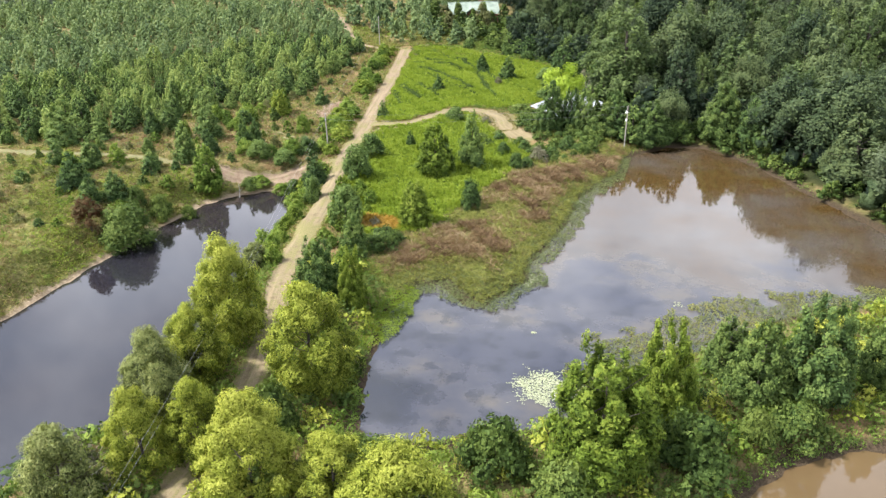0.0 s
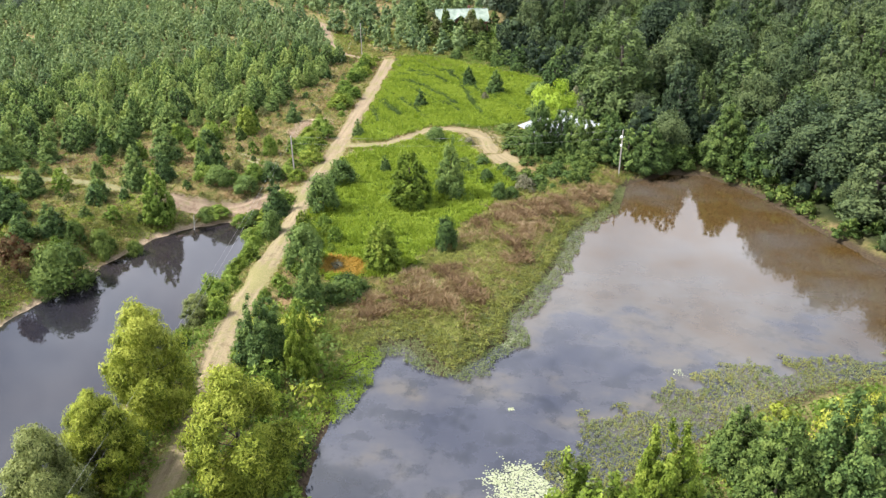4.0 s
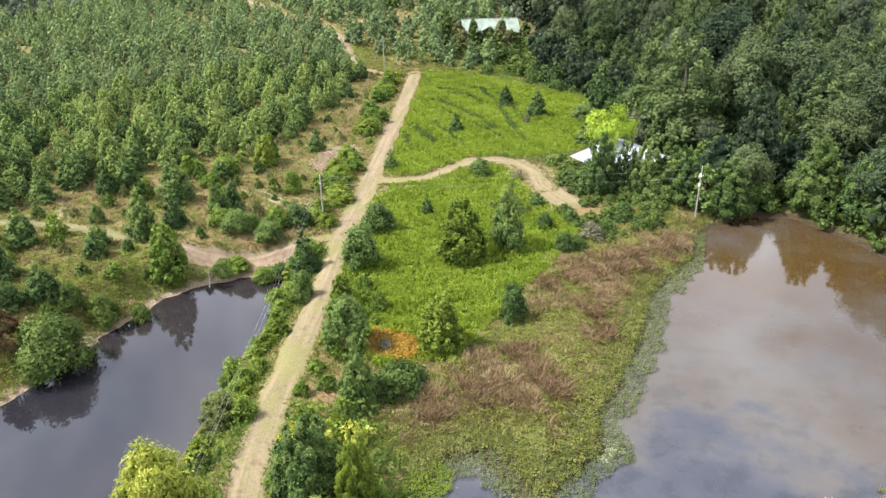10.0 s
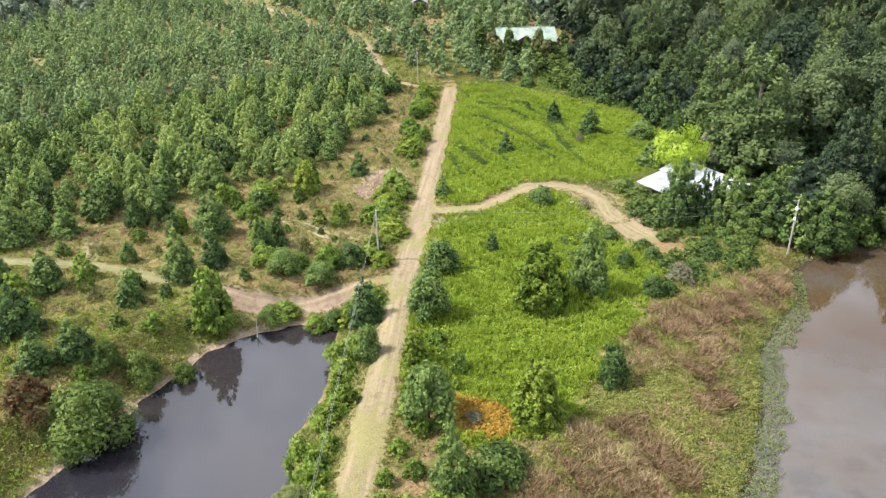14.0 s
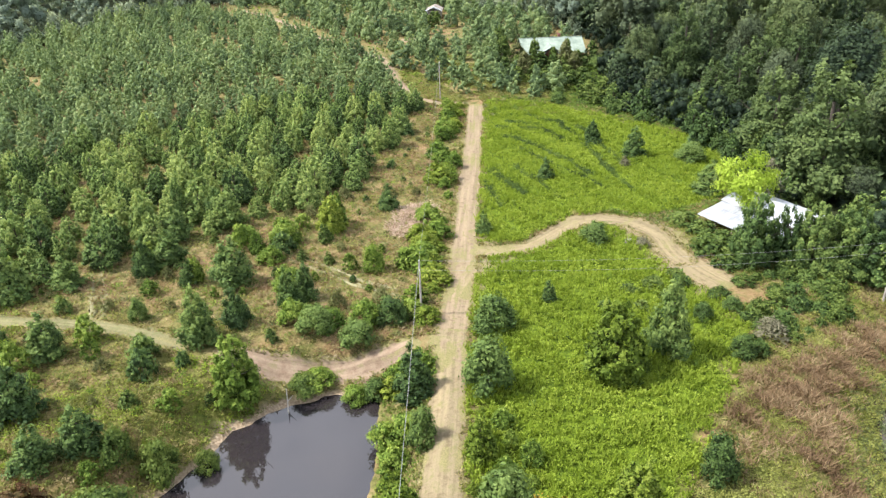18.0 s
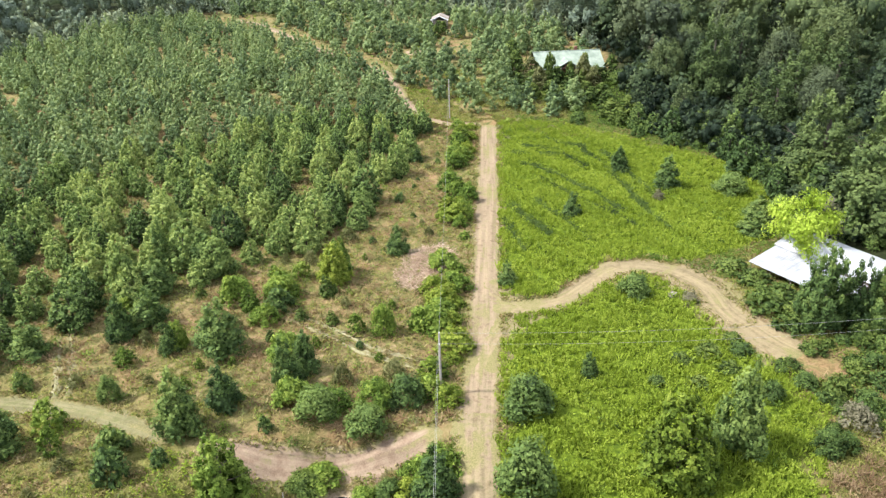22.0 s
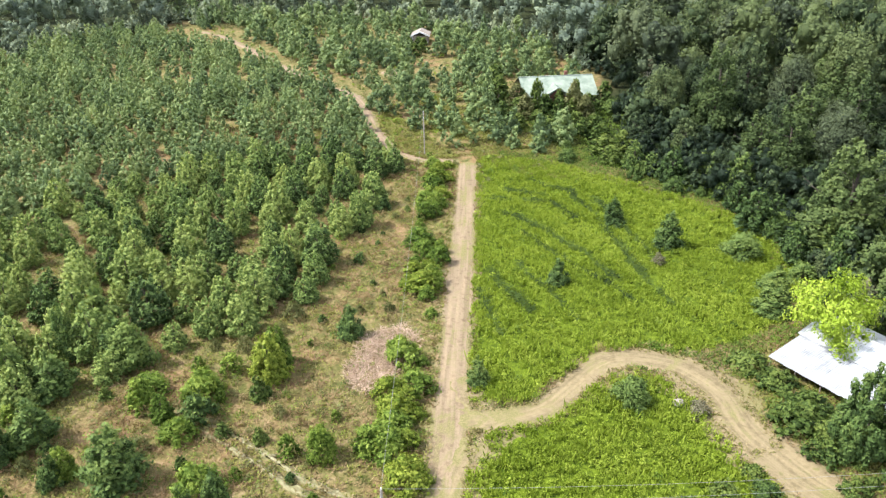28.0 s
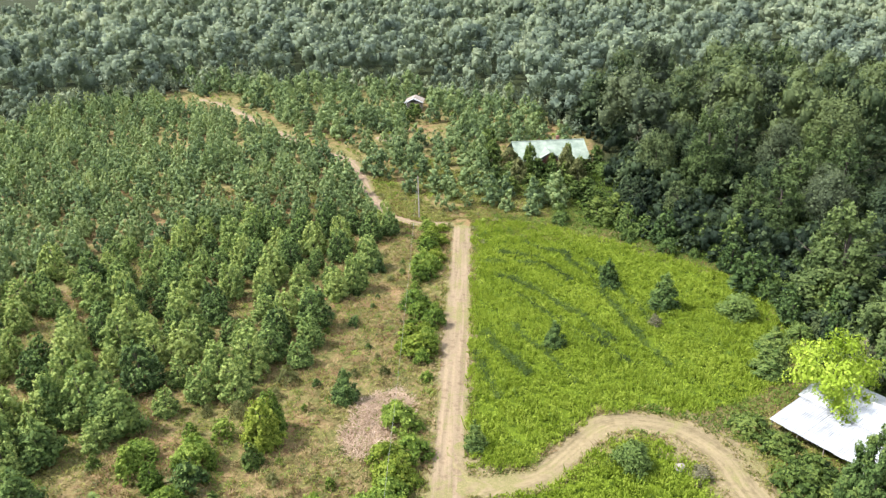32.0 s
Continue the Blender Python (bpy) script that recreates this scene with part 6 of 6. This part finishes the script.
for s in (-1, 1):
    slope = box_bm((2.6, 5.2, 0.06))
    bmesh.ops.rotate(slope, cent=(0, 0, 0), matrix=Matrix.Rotation(s * radians(30), 3, 'Y'), verts=slope.verts[:])
    bmesh.ops.translate(slope, vec=(-1.0 + s * 1.1, -4.6, 4.2), verts=slope.verts[:])
    part("gable_roof", slope, M_GREENTIN, house)
bm = bmesh.new()
bm.faces.new([bm.verts.new(q) for q in ((-3.0, -7.0, 2.8), (1.0, -7.0, 2.8), (-1.0, -7.0, 4.6))])
bmesh.ops.solidify(bm, geom=bm.faces[:], thickness=0.12)
part("gable_wall", bm, M_BRICKRED, house)
part("chimney", box_bm((0.7, 0.7, 1.6), (2.5, 0.6, 6.0), 0.03), M_BRICKRED, house)
part("door", box_bm((0.95, 0.08, 2.05), (1.0, -5.73, 0.95), 0.01), M_DARK, house)
for u in (-5.5, -2.6, 4.2):
    win = part("window", box_bm((1.2, 0.1, 1.1), (u, -5.73, 1.5), 0.01), M_DARK, house)
    part("window_frame", box_bm((1.4, 0.05, 0.1), (u, -5.76, 2.1), 0.005), M_WHITE, win)
    part("window_sill", box_bm((1.4, 0.14, 0.08), (u, -5.76, 0.9), 0.005), M_WHITE, win)

cabin = tagged(new("cabin"), "small far cabin with white-edged gable roof among young trees", "cabin")
cz = float(lie(np.array([-112.0]), np.array([299.0]))[0])
cabin.matrix_basis = Matrix.Translation((-112.3, 299.0, cz)) @ Matrix.Rotation(radians(14), 4, 'Z')
part("body", box_bm((4.6, 6.0, 2.6), (0, 0, 1.2)), M_BOARD, cabin)
for s in (-1, 1):
    slope = box_bm((3.1, 6.8, 0.1))
    bmesh.ops.rotate(slope, cent=(0, 0, 0), matrix=Matrix.Rotation(s * radians(24), 3, 'Y'), verts=slope.verts[:])
    bmesh.ops.translate(slope, vec=(s * 1.4, 0, 3.15), verts=slope.verts[:])
    part("roof_slope", slope, M_BOARD, cabin)
    trim = box_bm((3.2, 0.12, 0.34))
    bmesh.ops.rotate(trim, cent=(0, 0, 0), matrix=Matrix.Rotation(s * radians(24), 3, 'Y'), verts=trim.verts[:])
    bmesh.ops.translate(trim, vec=(s * 1.42, -3.5, 3.14), verts=trim.verts[:])
    part("gable_trim", trim, M_WHITE, cabin, "white gable trim board")
part("corner_board", box_bm((0.3, 0.3, 2.4), (-2.3, -3.05, 1.2), 0.01), M_WHITE, cabin)


# ---- poles and wires ----
def rod(a, b, r0, r1, sides=8):
    bm = bmesh.new()
    a, b = Vector(a), Vector(b)
    m = (b - a).to_track_quat('Z', 'Y').to_matrix().to_4x4()
    bmesh.ops.create_cone(bm, cap_ends=True, segments=sides, radius1=r0, radius2=r1, depth=(b - a).length, matrix=Matrix.Translation((a + b) / 2) @ m)
    return bm


def utility_pole(x, y, height, turn, label):
    root = tagged(new("utility_pole"), label, "utility pole", "utility poles")
    z = float(lie(np.array([x]), np.array([y]))[0])
    root.matrix_basis = Matrix.Translation((x, y, z)) @ Matrix.Rotation(turn, 4, 'Z')
    part("pole", rod((0, 0, -0.4), (0, 0, height), 0.15, 0.10, 10), M_POLE, root)
    part("insulator", rod((0, 0, height), (0, 0, height + 0.16), 0.05, 0.03), M_WHITE, root)
    part("bracket", box_bm((0.10, 0.34, 0.07), (0, -0.2, height - 1.2), 0.01), M_POLE, root)
    part("insulator", rod((0, -0.34, height - 1.2), (0, -0.34, height - 1.04), 0.05, 0.03), M_WHITE, root)
    return root, z


def wire(name, a, b, sag, r=0.010):
    me = bpy.data.curves.new(name, 'CURVE')
    me.dimensions, me.bevel_depth, me.bevel_resolution = '3D', r, 1
    sp = me.splines.new('POLY')
    sp.points.add(24)
    for k in range(25):
        t = k / 24
        p = Vector(a).lerp(Vector(b), t)
        sp.points[k].co = (p.x, p.y, p.z - sag * 4 * t * (1 - t), 1)
    me.materials.append(M_WIRE)
    return tagged(new(name, me), "thin pale overhead wire strung between poles", "wire", "overhead wires")


P1, P2, P3, P4 = (-55.2, 124.7), (-0.24, 144.7), (-84.0, 219.0), (-21.5, 17.0)
pole1, z1 = utility_pole(*P1, 7.6, 0.3, "grey weathered wooden utility pole beside the dirt track")
pole2, z2 = utility_pole(*P2, 8.6, 1.2, "grey wooden utility pole with a yard lamp by the pond")
pole3, z3 = utility_pole(*P3, 9.0, 0.3, "far grey wooden utility pole beyond the crossing")
pole4, z4 = utility_pole(*P4, 8.0, 0.3, "grey wooden utility pole at the near end of the dam")
lamp = part("lamp_arm", rod((0, 0, 7.6), (-0.55, -0.1, 7.75), 0.03, 0.025), M_POLE, pole2)
part("lamp_head", rod((-0.65, -0.12, 7.85), (-0.65, -0.12, 7.45), 0.12, 0.24, 12), M_WHITE, lamp, "white yard lamp head")
part("meter_box", box_bm((0.25, 0.3, 0.4), (-0.25, 0, 5.9), 0.02), M_WHITE, pole2)
for (xa, ya, za), (xb, yb, zb), sag in (((*P1, z1 + 7.72), (*P3, z3 + 9.1), 1.6), ((*P4, z4 + 8.1), (*P1, z1 + 7.72), 1.8), ((P4[0] - 0.1, P4[1] - 0.34, z4 + 6.9), (P1[0] - 0.1, P1[1] - 0.34, z1 + 6.5), 1.9), ((*P1, z1 + 7.6), (*P2, z2 + 8.6), 0.9), ((P1[0], P1[1] - 0.3, z1 + 6.5), (P2[0] - 0.3, P2[1], z2 + 7.2), 1.0)):
    wire("overhead_wire", (xa, ya, za), (xb, yb, zb), sag)

# ---- small things ----
snag = tagged(new("dead_branch"), "bleached dead branch standing in the dark pond's edge", "branch")
snag.matrix_basis = Matrix.Translation((-64.9, 107.3, -2.7))
part("stem", rod((0, 0, 0), (-0.9, 1.6, 2.2), 0.09, 0.04), M_DEAD, snag)
part("fork", rod((-0.4, 0.8, 1.1), (0.3, 0.9, 2.0), 0.05, 0.02), M_DEAD, snag)
part("fork", rod((-0.1, 0.2, 0.4), (0.6, -0.9, 0.9), 0.06, 0.02), M_DEAD, snag)


def boulder(x, y, size, seed, label):
    bm = bmesh.new()
    bmesh.ops.create_icosphere(bm, subdivisions=2, radius=1.0)
    for v in bm.verts:
        v.co *= 1 + 0.28 * noise.noise(v.co * 1.7 + Vector((seed, 0, 0)))
    me = bpy.data.meshes.new("boulder")
    bm.to_mesh(me)
    bm.free()
    me.materials.append(M_STONE)
    ob = tagged(new("boulder", me), label, "rock")
    z = float(lie(np.array([x]), np.array([y]))[0])
    ob.matrix_basis = Matrix.Translation((x, y, z + size * 0.25)) @ Matrix.Diagonal((size, size * 0.8, size * 0.6, 1))
    return ob


boulder(-32.6, 152.4, 0.7, 1.0, "pale rock lying beside the mown track")
boulder(-26.4, 88.0, 0.9, 2.0, "pale grey rock among brown reeds")
DEADTREE = family("dead_tree", "plume", M_GREYBUSH, 420, 0.22, 8.0, 2.2, (161, 162), "grey leafless dead tree at the forest edge", "tree", "dead trees", lift=0.05, bark=M_DEAD, limbs=14, spread=0.45, shell=0.0)
set_out(DEADTREE, [(-12.6, 172.0, 8.5, 4.2), (-33.6, 35.6, 7.5, 4.0), (-44.0, 264.0, 9.0, 4.0)])
HOUSETREE = family("house_tree", "plume", M_LEAF, 630, 0.36, 7.0, 2.6, (171, 172, 173), "leafy tree crowding round the far house", "tree", "trees round the house", lift=0.02)
set_out(family("house_bush", "plume", M_OLIVE, 1500, 0.24, 6.0, 2.6, (175, 176), "airy olive tree crowding the house front", "tree", "olive trees at the house", lift=0.02), [(-58.4, 246.2, 8.0, 4.6), (-71.4, 246.0, 6.8, 5.0), (-68.6, 242.6, 5.6, 4.6), (-55.6, 244.0, 6.4, 4.4)])
set_out(HOUSETREE, [(-66.4, 245.6, 8.6, 3.4), (-67.2, 246.6, 6.6, 2.6), (-70.5, 243.5, 4.4, 4.6), (-61.0, 244.6, 5.2, 4.4), (-64.6, 245.4, 5.0, 4.6), (-70.2, 247.0, 5.0, 3.8), (-55.5, 247.5, 5.6, 4.4), (-58.4, 245.4, 4.8, 4.0), (-76.0, 249.0, 7.0, 6.0), (-78.0, 254.0, 8.5, 6.5), (-73.0, 240.0, 4.6, 4.4), (-52.6, 253.0, 6.5, 4.6), (-65.5, 241.0, 3.2, 4.2), (-58.6, 249.8, 7.4, 3.4), (-62.0, 248.2, 5.6, 3.4), (-62.5, 238.0, 3.4, 4.4), (-57.0, 241.0, 3.6, 4.6), (-69.0, 237.0, 3.6, 4.0), (-53.0, 240.0, 4.0, 5.0), (-51.0, 234.0, 4.5, 5.0), (-49.6, 228.5, 4.4, 5.0), (-55.5, 237.0, 3.5, 4.5), (-47.5, 224.0, 4.0, 4.6), (-46.0, 230.0, 5.0, 5.0), (-110.6, 292.6, 3.6, 3.4), (-108.0, 288.5, 4.2, 3.8), (-113.2, 291.6, 3.5, 3.2), (-109.0, 284.0, 4.0, 4.0)])
